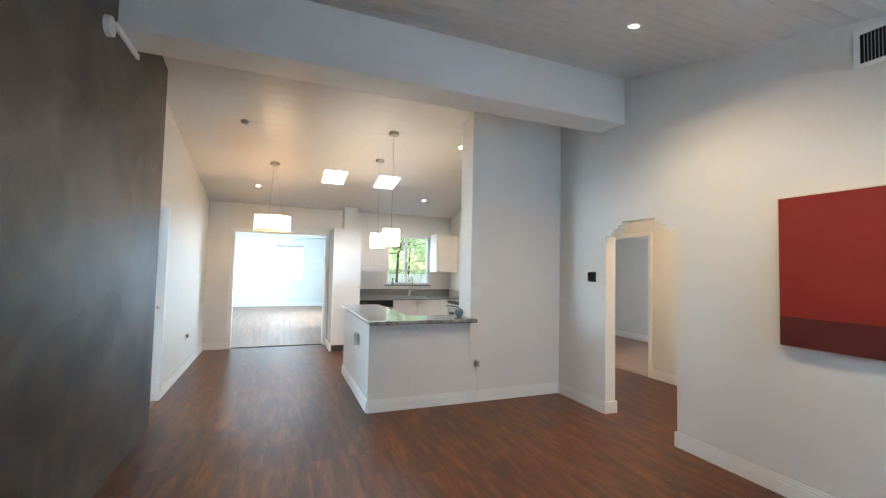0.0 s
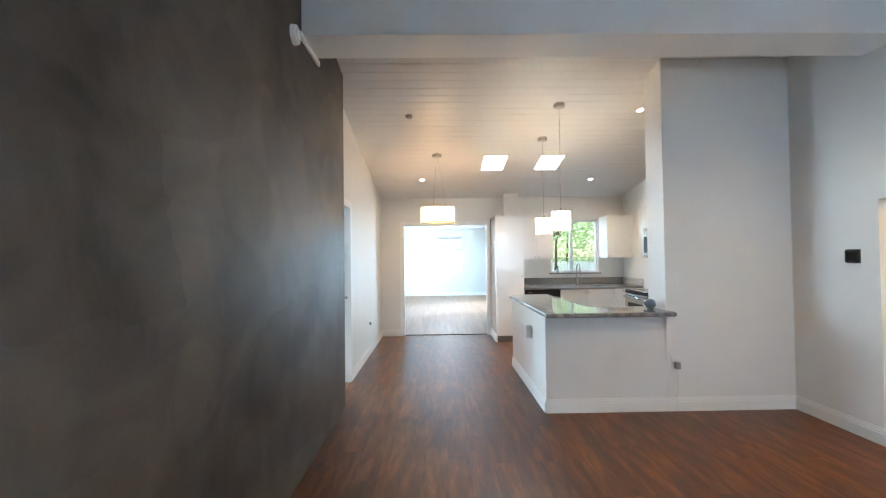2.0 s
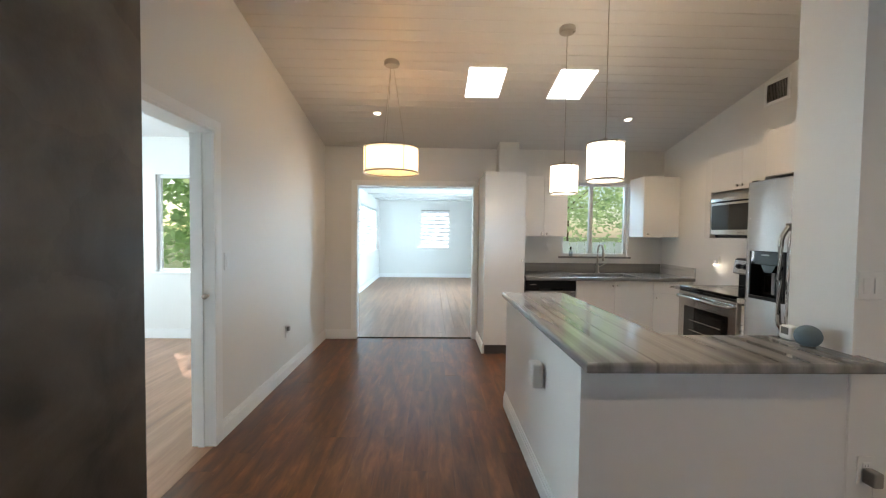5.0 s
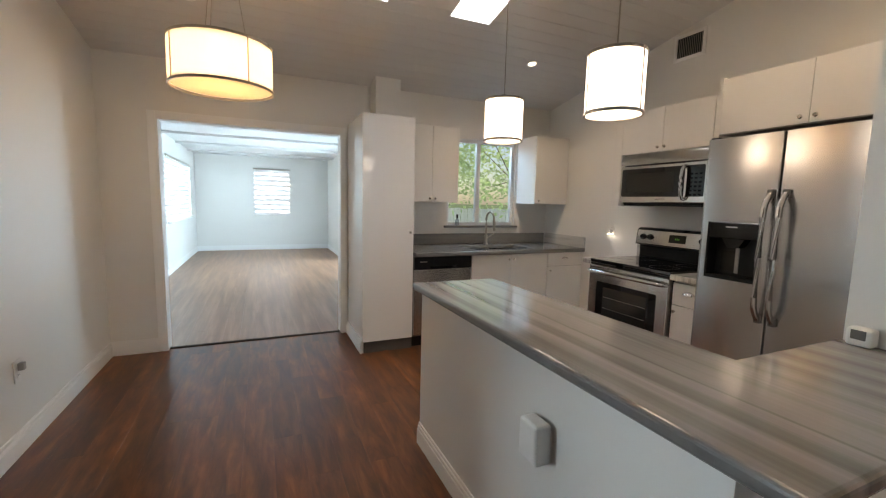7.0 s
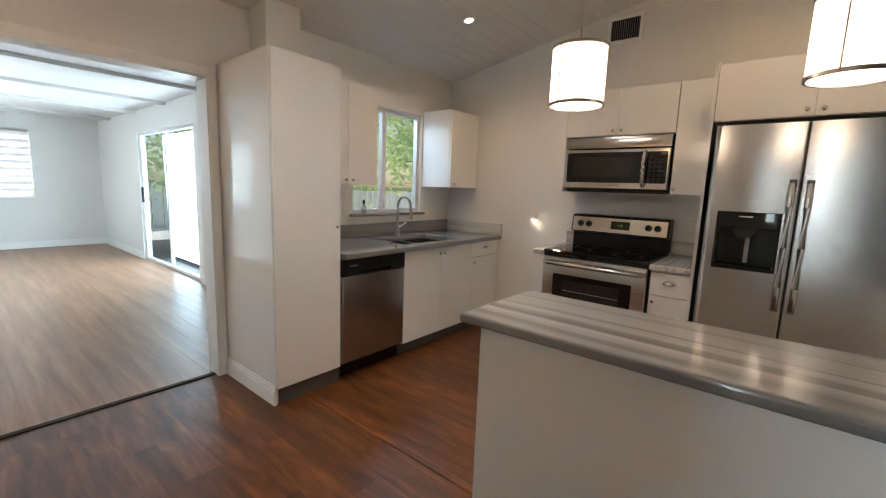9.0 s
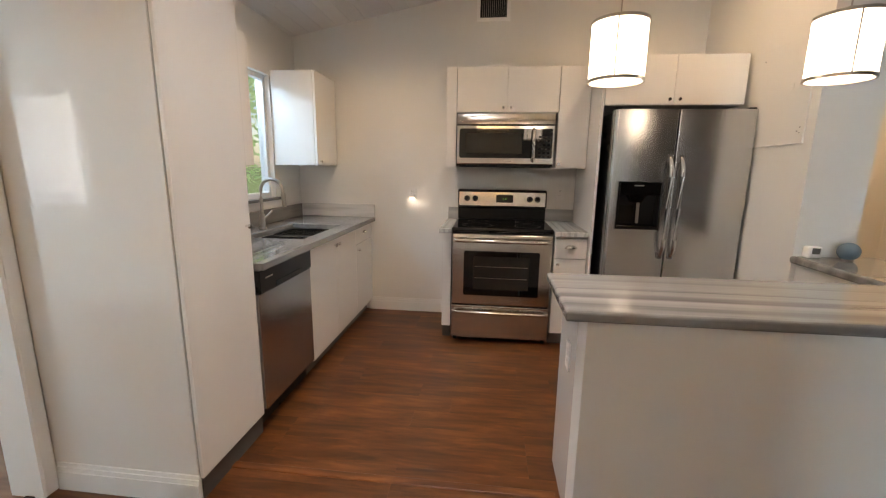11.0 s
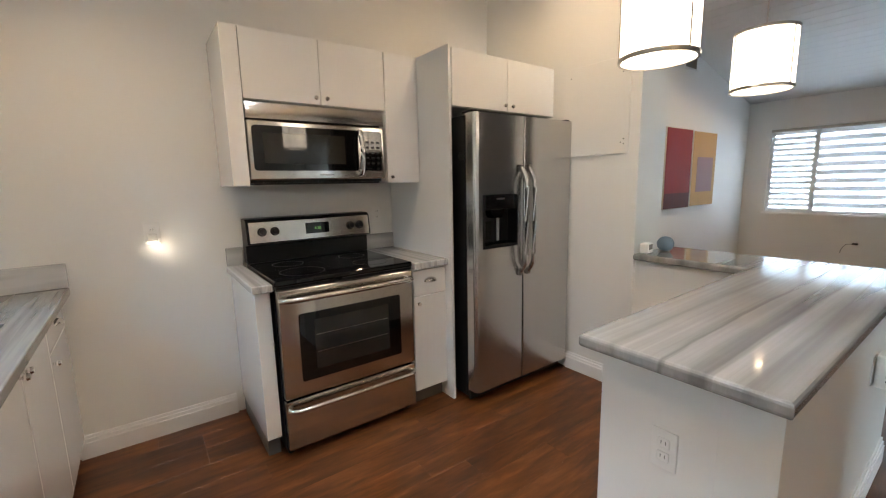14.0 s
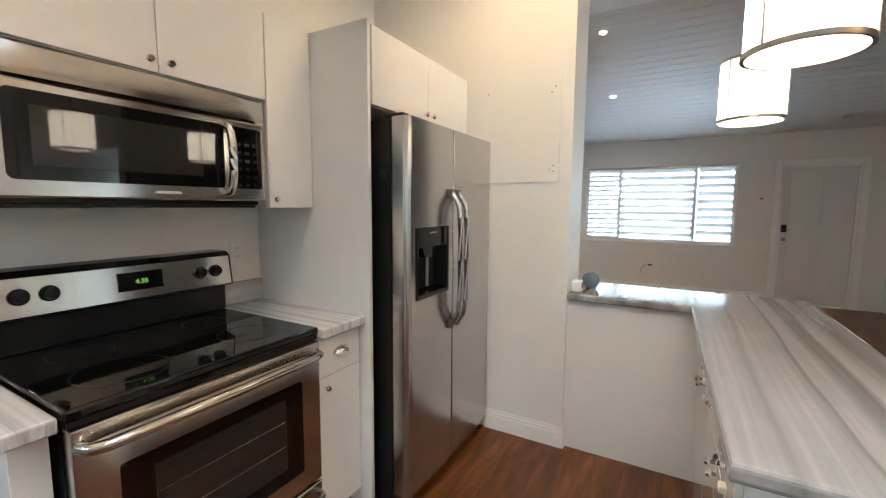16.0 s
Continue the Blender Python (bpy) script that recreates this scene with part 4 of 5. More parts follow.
# sink and tap
w = thing("kitchen_sink", (3.47, 7.82, 0.70), "stainless steel double-bowl sink set under the worktop", "sink")
for a, b in ((3.122, 3.46), (3.48, 3.818)):
    bm = bmesh.new()
    prism(bm, [(a, 7.622), (b, 7.622), (b, 8.028), (a, 8.028)], "z", 0.68, 0.857)
    bmesh.ops.delete(bm, geom=[f for f in bm.faces if f.normal.z > 0.9], context="FACES_ONLY")
    bmesh.ops.bevel(bm, geom=[e for e in bm.edges if not e.is_boundary], offset=0.03, segments=3, profile=0.5, affect="EDGES")
    bmesh.ops.solidify(bm, geom=bm.faces[:], thickness=0.002)
    bowl = part("bowl", bm, M_STEEL_H, w, smooth=True)
    part("drain", rod(bmesh.new(), ((a + b) / 2, 7.85, 0.681), ((a + b) / 2, 7.85, 0.686), 0.04, 20), M_CHROME, bowl)
part("divider", boxed(3.456, 3.484, 7.63, 8.02, 0.80, 0.856, r=0.006), M_STEEL_H, w)
w = thing("kitchen_tap", (3.50, 8.10, 0.896), "brushed nickel gooseneck kitchen tap", "tap")
part("base", rod(rod(bmesh.new(), (3.50, 8.10, 0.896), (3.50, 8.10, 0.905), 0.028, 20), (3.50, 8.10, 0.905), (3.50, 8.10, 1.0), 0.019, 16), M_NICKEL, w, smooth=True)
arc = [(3.50, 8.10, 1.0), (3.50, 8.10, 1.12)] + [(3.50, 8.10 - 0.085 + 0.085 * math.cos(a), 1.17 + 0.09 * math.sin(a)) for a in [math.pi * k / 10 for k in range(0, 10)]] + [(3.50, 7.93, 1.15)]
part("spout", tube(bmesh.new(), arc, 0.012), M_NICKEL, w, smooth=True)
part("spray_head", rod(bmesh.new(), (3.50, 7.93, 1.16), (3.50, 7.922, 1.06), 0.017, 16, 0.014), M_NICKEL, w, smooth=True)
part("lever", tube(bmesh.new(), [(3.518, 8.10, 0.97), (3.545, 8.09, 0.985), (3.59, 8.07, 1.02)], 0.007), M_NICKEL, w, smooth=True)
w = thing("soap_bottle", (3.19, 8.17, 1.101), "small clear bottle with a dark cap on the sill", "bottle")
part("bottle", lathe(bmesh.new(), 3.19, 8.215, [(0.0, 1.102), (0.022, 1.102), (0.024, 1.11), (0.024, 1.16), (0.010, 1.175), (0.010, 1.185), (0.0, 1.185)], 18), glass_mat("bottle_glass", (0.5, 0.55, 0.6)), w, smooth=True)
part("cap", rod(bmesh.new(), (3.19, 8.215, 1.1855), (3.19, 8.215, 1.225), 0.012, 14), M_BLACK, w)

# ---- appliances ----
w = thing("dishwasher", (2.74, 7.85, 0), "stainless steel dishwasher with a black control strip", "dishwasher")
part("body", boxed(2.446, 3.032, 7.572, YB - 0.01, 0.10, 0.852), M_GREY, w)
part("door", boxed(2.449, 3.030, 7.535, 7.570, 0.12, 0.735, r=0.005), M_STEEL, w)
strip = part("control_panel", boxed(2.449, 3.030, 7.527, 7.570, 0.738, 0.853, r=0.006), M_BLACK, w, "black control strip")
part("handle_recess", boxed(2.60, 2.88, 7.5255, 7.529, 0.742, 0.768, r=0.001), M_GLOSS, strip)
part("badge", boxed(2.50, 2.57, 7.5258, 7.528, 0.805, 0.812), M_NICKEL, strip)
part("plinth", boxed(2.45, 3.03, 7.60, 7.615, 0, 0.0995), M_BLACK, w)



def rounded_plate(x0, x1, y0, y1, z0, z1, r):
    """A thin upright plate with rounded corners, facing -x."""
    pts = []
    for cy, cz, a0 in ((y1 - r, z1 - r, 0), (y0 + r, z1 - r, 90), (y0 + r, z0 + r, 180), (y1 - r, z0 + r, 270)):
        pts += [(cy + r * math.cos(radians(a0 + 15 * k)), cz + r * math.sin(radians(a0 + 15 * k))) for k in range(7)]
    return prism(bmesh.new(), pts, "x", x0, x1)


# range
RY0, RY1 = 5.956, 6.716
w = thing("electric_range", (4.05, 6.336, 0), "stainless steel electric range with a black glass cooktop", "range")
part("body", boxed(3.775, 4.37, RY0 + 0.004, RY1 - 0.004, 0.03, 0.885), M_BLACK, w)
top = part("cooktop", boxed(3.735, 4.33, RY0, RY1, 0.886, 0.916, r=0.008, seg=3), M_GLOSS, w, "black ceramic glass cooktop")
for cx, cy, cr in ((3.90, 6.14, 0.10), (3.90, 6.53, 0.115), (4.16, 6.14, 0.08), (4.16, 6.53, 0.085)):
    part("burner_ring", lathe(bmesh.new(), cx, cy, [(cr - 0.003, 0.9162), (cr - 0.003, 0.9166), (cr, 0.9166), (cr, 0.9162)], 40), M_BLACK, top)
bm = prism(bmesh.new(), [(4.305, 0.917), (4.385, 0.917), (4.385, 1.176), (4.285, 1.176), (4.262, 1.16), (4.245, 1.035), (4.305, 1.02)], "y", RY0, RY1)
bmesh.ops.bevel(bm, geom=bm.edges[:], offset=0.004, segments=2, profile=0.5, affect="EDGES")
guard = part("backguard", bm, M_BLACK, w, "black backguard")
# steel face of the backguard, leaning back a little
slope = Vector((4.262 - 4.245, 0, 1.16 - 1.035)).normalized()


def on_guard(y0, y1, s0, s1, lift, thick):
    """A plate on the leaning face of the backguard; s runs up it."""
    out = Vector((-slope.z, 0, slope.x))
    base = Vector((4.245, 0, 1.035))
    bm = bmesh.new()
    pts = []
    for y in (y0, y1):
        for s, d in ((s0, lift), (s1, lift), (s1, lift + thick), (s0, lift + thick)):
            q = base + slope * s + out * d
            pts.append(bm.verts.new((q.x, y, q.z)))
    for idx in ((0, 1, 2, 3), (7, 6, 5, 4), (0, 4, 5, 1), (1, 5, 6, 2), (2, 6, 7, 3), (3, 7, 4, 0)):
        bm.faces.new([pts[i] for i in idx])
    bmesh.ops.recalc_face_normals(bm, faces=bm.faces[:])
    bmesh.ops.bevel(bm, geom=bm.edges[:], offset=0.0015, segments=1, profile=0.5, affect="EDGES")
    return bm


face = part("control_face", on_guard(RY0 + 0.012, RY1 - 0.012, 0.004, 0.124, 0.002, 0.005), M_STEEL_H, guard)
part("display", on_guard(6.24, 6.385, 0.035, 0.10, 0.007, 0.004), M_GLOSS, guard, "black clock display")
base_q = Vector((4.245, 0, 1.035))
out_q = Vector((-slope.z, 0, slope.x))
for k, yy in enumerate((6.635, 6.565, 6.10, 6.035)):
    q = base_q + slope * 0.066
    q.y = yy
    part("dial", rod(rod(bmesh.new(), q + out_q * 0.007, q + out_q * 0.012, 0.025, 22), q + out_q * 0.012, q + out_q * 0.032, 0.019, 22, 0.017), M_BLACK, guard, "black control dial", smooth=True)
# clock digits
digits = bpy.data.curves.new("clock_digits", "FONT")
digits.body, digits.size, digits.align_x = "4:30", 0.024, "CENTER"
digits.extrude = 0.0004
txt = new("clock_digits", digits)
q = base_q + slope * 0.058 + out_q * 0.0116
basis = Matrix(((0, slope.x, out_q.x), (-1, 0, 0), (0, slope.z, out_q.z))).to_4x4()
m = Matrix.Translation((q.x, 6.312, q.z)) @ basis
me = bpy.data.meshes.new_from_object(txt)
bpy.data.objects.remove(txt)
me.transform(m)
bm = bmesh.new()
bm.from_mesh(me)
part("clock_digits", bm, M_LED, guard, "green clock digits 4:30")
dr = part("oven_door", boxed(3.728, 3.772, RY0 + 0.006, RY1 - 0.006, 0.315, 0.868, r=0.006), M_STEEL_H, w)
part("glass_surround", rounded_plate(3.7265, 3.731, RY0 + 0.095, RY1 - 0.095, 0.39, 0.74, 0.012), M_GLOSS, dr, "black glass surround")
part("oven_window", boxed(3.7255, 3.7275, RY0 + 0.17, RY1 - 0.17, 0.44, 0.70, r=0.0005), M_SMOKE, dr, "smoked oven window")
for zz in (0.53, 0.62):
    part("oven_rack", rod(bmesh.new(), (3.7252, RY0 + 0.18, zz), (3.7252, RY1 - 0.18, zz), 0.0015, 6), M_NICKEL, dr)


def bar_handle(parent, x, y0, y1, z, r=0.013):
    pts = [(x, y0, z), (x - 0.03, y0 + 0.012, z), (x - 0.042, y0 + 0.04, z), (x - 0.046, (y0 + y1) / 2, z), (x - 0.042, y1 - 0.04, z), (x - 0.03, y1 - 0.012, z), (x, y1, z)]
    return part("handle", tube(bmesh.new(), pts, r, 12), M_STEEL_H, parent, "steel bar handle", smooth=True)


part("vent_strip", boxed(3.740, 3.772, RY0 + 0.006, RY1 - 0.006, 0.870, 0.885), M_BLACK, w)
bar_handle(dr, 3.73, RY0 + 0.02, RY1 - 0.02, 0.823, 0.015)
dr = part("storage_drawer", boxed(3.728, 3.772, RY0 + 0.006, RY1 - 0.006, 0.045, 0.305, r=0.006), M_STEEL_H, w)
bar_handle(dr, 3.73, RY0 + 0.02, RY1 - 0.02, 0.262, 0.012)
for fx, fy in ((3.80, RY0 + 0.03), (3.80, RY1 - 0.03), (4.3, RY0 + 0.03), (4.3, RY1 - 0.03)):
    part("foot", rod(bmesh.new(), (fx, fy, 0), (fx, fy, 0.03), 0.018, 12), M_BLACK, w)

# microwave
w = thing("microwave_oven", (4.2, 6.33, 1.376), "stainless steel over-range microwave with a dark window", "microwave")
part("body", boxed(4.06, XK - 0.004, RY0, RY1, 1.376, 1.782, r=0.003), M_BLACK, w)
face = [(4.012 + 0.010 * (k / 8) ** 2, 1.696 + 0.078 * k / 8) for k in range(9)] + [(4.034, 1.780)]
outline = [(4.058, 1.781), (4.058, 1.696)] + face
bm = bmesh.new()
rings = []
for k in range(17):
    y = RY0 + 0.001 + (RY1 - RY0 - 0.002) * k / 16
    bow = 0.014 * (1 - (k / 8 - 1) ** 2)
    rings.append([bm.verts.new((x - (bow if x < 4.05 else 0.0), y, z)) for x, z in outline])
for one, two in zip(rings, rings[1:]):
    for k in range(len(outline)):
        q = (k + 1) % len(outline)
        bm.faces.new((one[k], one[q], two[q], two[k]))
bm.faces.new(rings[0][::-1])
bm.faces.new(rings[-1])
bmesh.ops.recalc_face_normals(bm, faces=bm.faces[:])
part("vent_hood", bm, M_STEEL_H, w, "curved steel top panel", smooth=True)
dr = part("door", boxed(4.012, 4.058, RY0 + 0.001, RY1 - 0.001, 1.392, 1.689, r=0.006), M_STEEL_H, w)
part("glass_surround", rounded_plate(4.0095, 4.014, 6.125, 6.695, 1.438, 1.664, 0.018), M_GLOSS, dr, "black glass surround")
part("window", boxed(4.0085, 4.0105, 6.205, 6.645, 1.474, 1.628, r=0.0005), M_SMOKE, dr, "smoked microwave window")
keys = part("control_panel", rounded_plate(4.0095, 4.014, 5.972, 6.105, 1.438, 1.664, 0.012), M_GLOSS, dr, "black touch panel")
for i in range(6):
    for j in range(3):
        part("key", boxed(4.0088, 4.0097, 5.990 + 0.034 * j, 6.010 + 0.034 * j, 1.445 + 0.03 * i, 1.457 + 0.03 * i), M_KEY, keys)
part("badge", boxed(4.0105, 4.013, 6.28, 6.36, 1.412, 1.42), M_NICKEL, dr)
pts = [(4.014, 6.118, 1.42), (3.990, 6.118, 1.425), (3.976, 6.118, 1.45), (3.968, 6.118, 1.50), (3.966, 6.118, 1.54), (3.968, 6.118, 1.58), (3.976, 6.118, 1.63), (3.990, 6.118, 1.655), (4.014, 6.118, 1.66)]
part("handle", tube(bmesh.new(), pts, 0.014, 12), M_STEEL, dr, "curved steel handle", smooth=True)
part("underside", boxed(4.05, XK - 0.01, RY0 + 0.02, RY1 - 0.02, 1.366, 1.3755), M_BLACK, w)

# refrigerator
w = thing("refrigerator", (3.95, 5.21, 0), "stainless steel side-by-side refrigerator with an ice dispenser", "refrigerator")
part("body", boxed(3.625, 4.33, 4.785, 5.645, 0.03, 1.735, r=0.004), M_BLACK, w, "black cabinet sides")
part("toe_grille", boxed(3.60, 3.624, 4.79, 5.64, 0.015, 0.075), M_BLACK, w)


DY0, DY1, DZ0, DZ1 = 5.308, 5.592, 0.966, 1.284      # dispenser opening


def fridge_door(y0, y1, r0, r1, hollow=False):
    """A door skin with rounded upright edges, hollow where the dispenser sits."""
    left = [(3.53 + r1 - r1 * math.cos(math.pi / 2 * k / 6), y1 - r1 + r1 * math.sin(math.pi / 2 * k / 6)) for k in range(6, -1, -1)]
    right = [(3.53 + r0 - r0 * math.cos(math.pi / 2 * k / 6), y0 + r0 - r0 * math.sin(math.pi / 2 * k / 6)) for k in range(7)]
    whole = [(3.612, y0), (3.612, y1)] + left + right
    if not hollow:
        return prism(bmesh.new(), whole, "z", 0.08, 1.743)
    bm = prism(bmesh.new(), whole, "z", 0.08, DZ0)
    prism(bm, whole, "z", DZ1, 1.743)
    prism(bm, [(3.612, DY1), (3.612, y1)] + left + [(3.53, DY1)], "z", DZ0, DZ1)
    prism(bm, [(3.612, y0), (3.612, DY0), (3.53, DY0)] + right, "z", DZ0, DZ1)
    return bm


freezer = part("freezer_door", fridge_door(5.259, 5.648, 0.006, 0.030, True), M_STEEL, w, smooth=True)
fresh = part("fridge_door", fridge_door(4.78, 5.251, 0.030, 0.006), M_STEEL, w, smooth=True)
# black filler keeps the slit between the doors as dark as deep shade
part("gasket", boxed(3.538, 3.612, 5.2515, 5.2585, 0.08, 1.74), M_BLACK, w, "black strip standing for the shade between the doors")
for a, b in ((5.60, 5.645), (4.785, 4.83)):
    part("hinge_cover", boxed(3.56, 3.66, a, b, 1.7435, 1.757, r=0.004), M_BLACK, w)
bm = boxed(3.608, 3.6115, DY0 + 0.001, DY1 - 0.001, DZ0 + 0.001, DZ1 - 0.001)
for dims in ((DY0 + 0.0005, DY0 + 0.012, DZ0 + 0.0005, DZ1 - 0.0005), (DY1 - 0.012, DY1 - 0.0005, DZ0 + 0.0005, DZ1 - 0.0005),
             (DY0 + 0.012, DY1 - 0.012, DZ0 + 0.0005, DZ0 + 0.02)):
    box(bm, 3.524, 3.6075, *dims, r=0.002)
disp = part("dispenser", bm, M_BLACK, freezer, "black ice and water dispenser")
part("control_panel", boxed(3.5235, 3.6, DY0 + 0.0125, DY1 - 0.0125, 1.195, DZ1 - 0.001, r=0.003), M_GLOSS, disp, "glossy black touch panel")
part("chute", prism(bmesh.new(), [(5.40, 1.1945), (5.52, 1.1945), (5.49, 1.145), (5.43, 1.145)], "x", 3.545, 3.606), M_GLOSS, disp)
part("lever", boxed(3.563, 3.571, 5.432, 5.452, 1.005, 1.144, r=0.003), M_ADAPTER, disp)
part("back_panel", boxed(3.602, 3.6078, 5.46, 5.55, 1.01, 1.12, r=0.001), M_SMOKE, disp)
part("drip_tray", boxed(3.516, 3.602, DY0 + 0.0125, DY1 - 0.0125, 0.9865, 0.993, r=0.002), M_GLOSS, disp)
part("badge", boxed(3.5225, 3.5236, 5.43, 5.49, 1.255, 1.262), M_NICKEL, disp)
for door, yy in ((freezer, 5.287), (fresh, 5.219)):
    pts = [(3.535, yy, 1.445), (3.518, yy, 1.435), (3.500, yy, 1.412), (3.484, yy, 1.385), (3.477, yy, 1.36), (3.474, yy, 1.32), (3.473, yy, 1.115),
           (3.474, yy, 0.91), (3.477, yy, 0.87), (3.484, yy, 0.845), (3.500, yy, 0.818), (3.518, yy, 0.795), (3.535, yy, 0.785)]
    bar = part("handle", tube(bmesh.new(), pts, 0.0145, 14), M_STEEL, door, "bowed steel handle", smooth=True)
    for zz in (1.437, 0.793):
        part("bracket", boxed(3.512, 3.5295, yy - 0.0155, yy + 0.0155, zz - 0.022, zz + 0.022, r=0.005), M_GREY, bar, "dark handle bracket")

# ---- lamps ----


def drum_lamp(name, cx, cy, bottom, height, radius, shade, diffuser, canopy_z, label, group, struts, cords, base_r):
    w = thing(name, (cx, cy, bottom), label, "pendant lamp", group)
    part("shade", lathe(bmesh.new(), cx, cy, [(radius, bottom), (radius, bottom + height), (radius - 0.003, bottom + height), (radius - 0.003, bottom)], 48, True), shade, w, "glowing fabric drum shade", smooth=True)
    for z in (bottom - 0.002, bottom + height - 0.008):
        part("ring", lathe(bmesh.new(), cx, cy, [(radius - 0.004, z), (radius + 0.004, z), (radius + 0.004, z + 0.011), (radius - 0.004, z + 0.011)], 48, True), M_NICKEL, w, "metal rim", smooth=True)
    for k in range(struts):
        a = 2 * math.pi * (k + 0.35) / struts
        x, y = cx + (radius + 0.002) * math.cos(a), cy + (radius + 0.002) * math.sin(a)
        part("strut", rod(bmesh.new(), (x, y, bottom), (x, y, bottom + height), 0.0028, 8), M_NICKEL, w)
    part("diffuser", lathe(bmesh.new(), cx, cy, [(0.0, bottom + 0.012), (radius - 0.005, bottom + 0.012), (radius - 0.005, bottom + 0.015), (0.0, bottom + 0.015)], 48), diffuser, w, "glowing round diffuser")
    # unseen top sheet, added to soften the bulb's hot spot on the ceiling
    if cords > 1:
        high = bottom + height - 0.02
        part("top_diffuser", lathe(bmesh.new(), cx, cy, [(0.014, high), (radius - 0.005, high), (radius - 0.005, high + 0.003), (0.014, high + 0.003)], 48, True), M_TOP_WARM, w)
    part("canopy", lathe(bmesh.new(), cx, cy, [(0.0, canopy_z - 0.03), (base_r - 0.008, canopy_z - 0.03), (base_r, canopy_z - 0.022), (base_r, canopy_z + 0.012), (0.0, canopy_z + 0.012)], 32), M_NICKEL, w, "round metal ceiling canopy", smooth=True)
    hub = bottom + height
    bm = bmesh.new()
    for k in range(3):
        a = 2 * math.pi * k / 3
        rod(bm, (cx, cy, hub - 0.004), (cx + radius * math.cos(a), cy + radius * math.sin(a), hub - 0.004), 0.003, 8)
    rod(bm, (cx, cy, hub - 0.06), (cx, cy, hub + 0.03), 0.012, 14)
    part("spider", bm, M_NICKEL, w)
    for k in range(cords):
        a = 2 * math.pi * k / max(1, cords)
        o = 0.0 if cords == 1 else 0.12
        part("cord", rod(bmesh.new(), (cx + o * math.cos(a), cy + o * math.sin(a), hub - 0.004), (cx + 0.1 * o * math.cos(a), cy + 0.1 * o * math.sin(a), canopy_z - 0.02), 0.0028 if cords == 1 else 0.0016, 8), M_NICKEL, w)
    return w


drum_lamp("pendant_lamp", 2.36, 5.205, 1.685, 0.212, 0.100, M_SHADE, M_SHADE, z_kitchen(5.22), "white drum pendant lamp with nickel rims, lit", "pendants over the peninsula", 3, 1, 0.06)
drum_lamp("pendant_lamp", 2.37, 5.975, 1.685, 0.212, 0.100, M_SHADE, M_SHADE, z_kitchen(5.99), "white drum pendant lamp with nickel rims, lit", "pendants over the peninsula", 3, 1, 0.06)
drum_lamp("drum_chandelier", 1.02, 6.44, 1.885, 0.215, 0.232, M_SHADE_WARM, M_DIFF_WARM, z_kitchen(6.44), "wide warm cream drum pendant lamp, lit", "", 4, 3, 0.065)
lamp("chandelier_bulb", "POINT", 28, (1.0, 0.70, 0.40), pose(1.02, 6.44, 2.02), radius=0.12)
lamp("pendant_bulb", "POINT", 12, SOFT, pose(2.36, 5.205, 1.80), radius=0.04)
lamp("pendant_bulb", "POINT", 12, SOFT, pose(2.37, 5.975, 1.80), radius=0.04)


def downlight(x, y, height, power, colour=SOFT):
    slant = height(y + 0.5) - height(y - 0.5)
    m = Matrix.Translation((x, y, height(y))) @ pose(0, 0, 0, math.degrees(math.atan(slant)), 0, 0)
    w = thing("recessed_light", (x, y, height(y)), "small round recessed ceiling light, lit", "ceiling light", "recessed ceiling lights")
    bm = lathe(bmesh.new(), 0, 0, [(0.032, -0.001), (0.034, -0.006), (0.046, -0.005), (0.049, 0.004)], 28)
    bmesh.ops.transform(bm, matrix=m, verts=bm.verts)
    part("trim_ring", bm, M_TRIM, w, smooth=True)
    bm = lathe(bmesh.new(), 0, 0, [(0.0, -0.0025), (0.032, -0.0025)], 28)
    bmesh.ops.transform(bm, matrix=m, verts=bm.verts)
    part("lens", bm, M_BULB, w)
    if power:
        lamp("downlight", "SPOT", power, colour, Matrix.Translation((x, y, height(y) - 0.03)), cone=150, radius=0.04)


downlight(0.78, 7.33, z_kitchen, 22, (1.0, 0.74, 0.45))
downlight(3.50, 7.36, z_kitchen, 26)
downlight(3.31, 5.32, z_kitchen, 32)
downlight(3.32, 2.46, z_living, 52, (1.0, 0.80, 0.55))
downlight(3.38, 1.10, z_living, 22)
lamp("hall_light", "POINT", 24, (1.0, 0.68, 0.36), pose(5.2, 3.3, 2.36), radius=0.08)
w = thing("hall_ceiling_light", (5.2, 3.3, 2.40), "round warm ceiling light in the side hall", "ceiling light")
part("bowl", lathe(bmesh.new(), 5.2, 3.3, [(0.0, 2.405), (0.10, 2.41), (0.12, 2.425), (0.12, 2.4395), (0.0, 2.4395)], 28), M_BULB, w, smooth=True)

# ---- fixtures on walls and ceilings ----


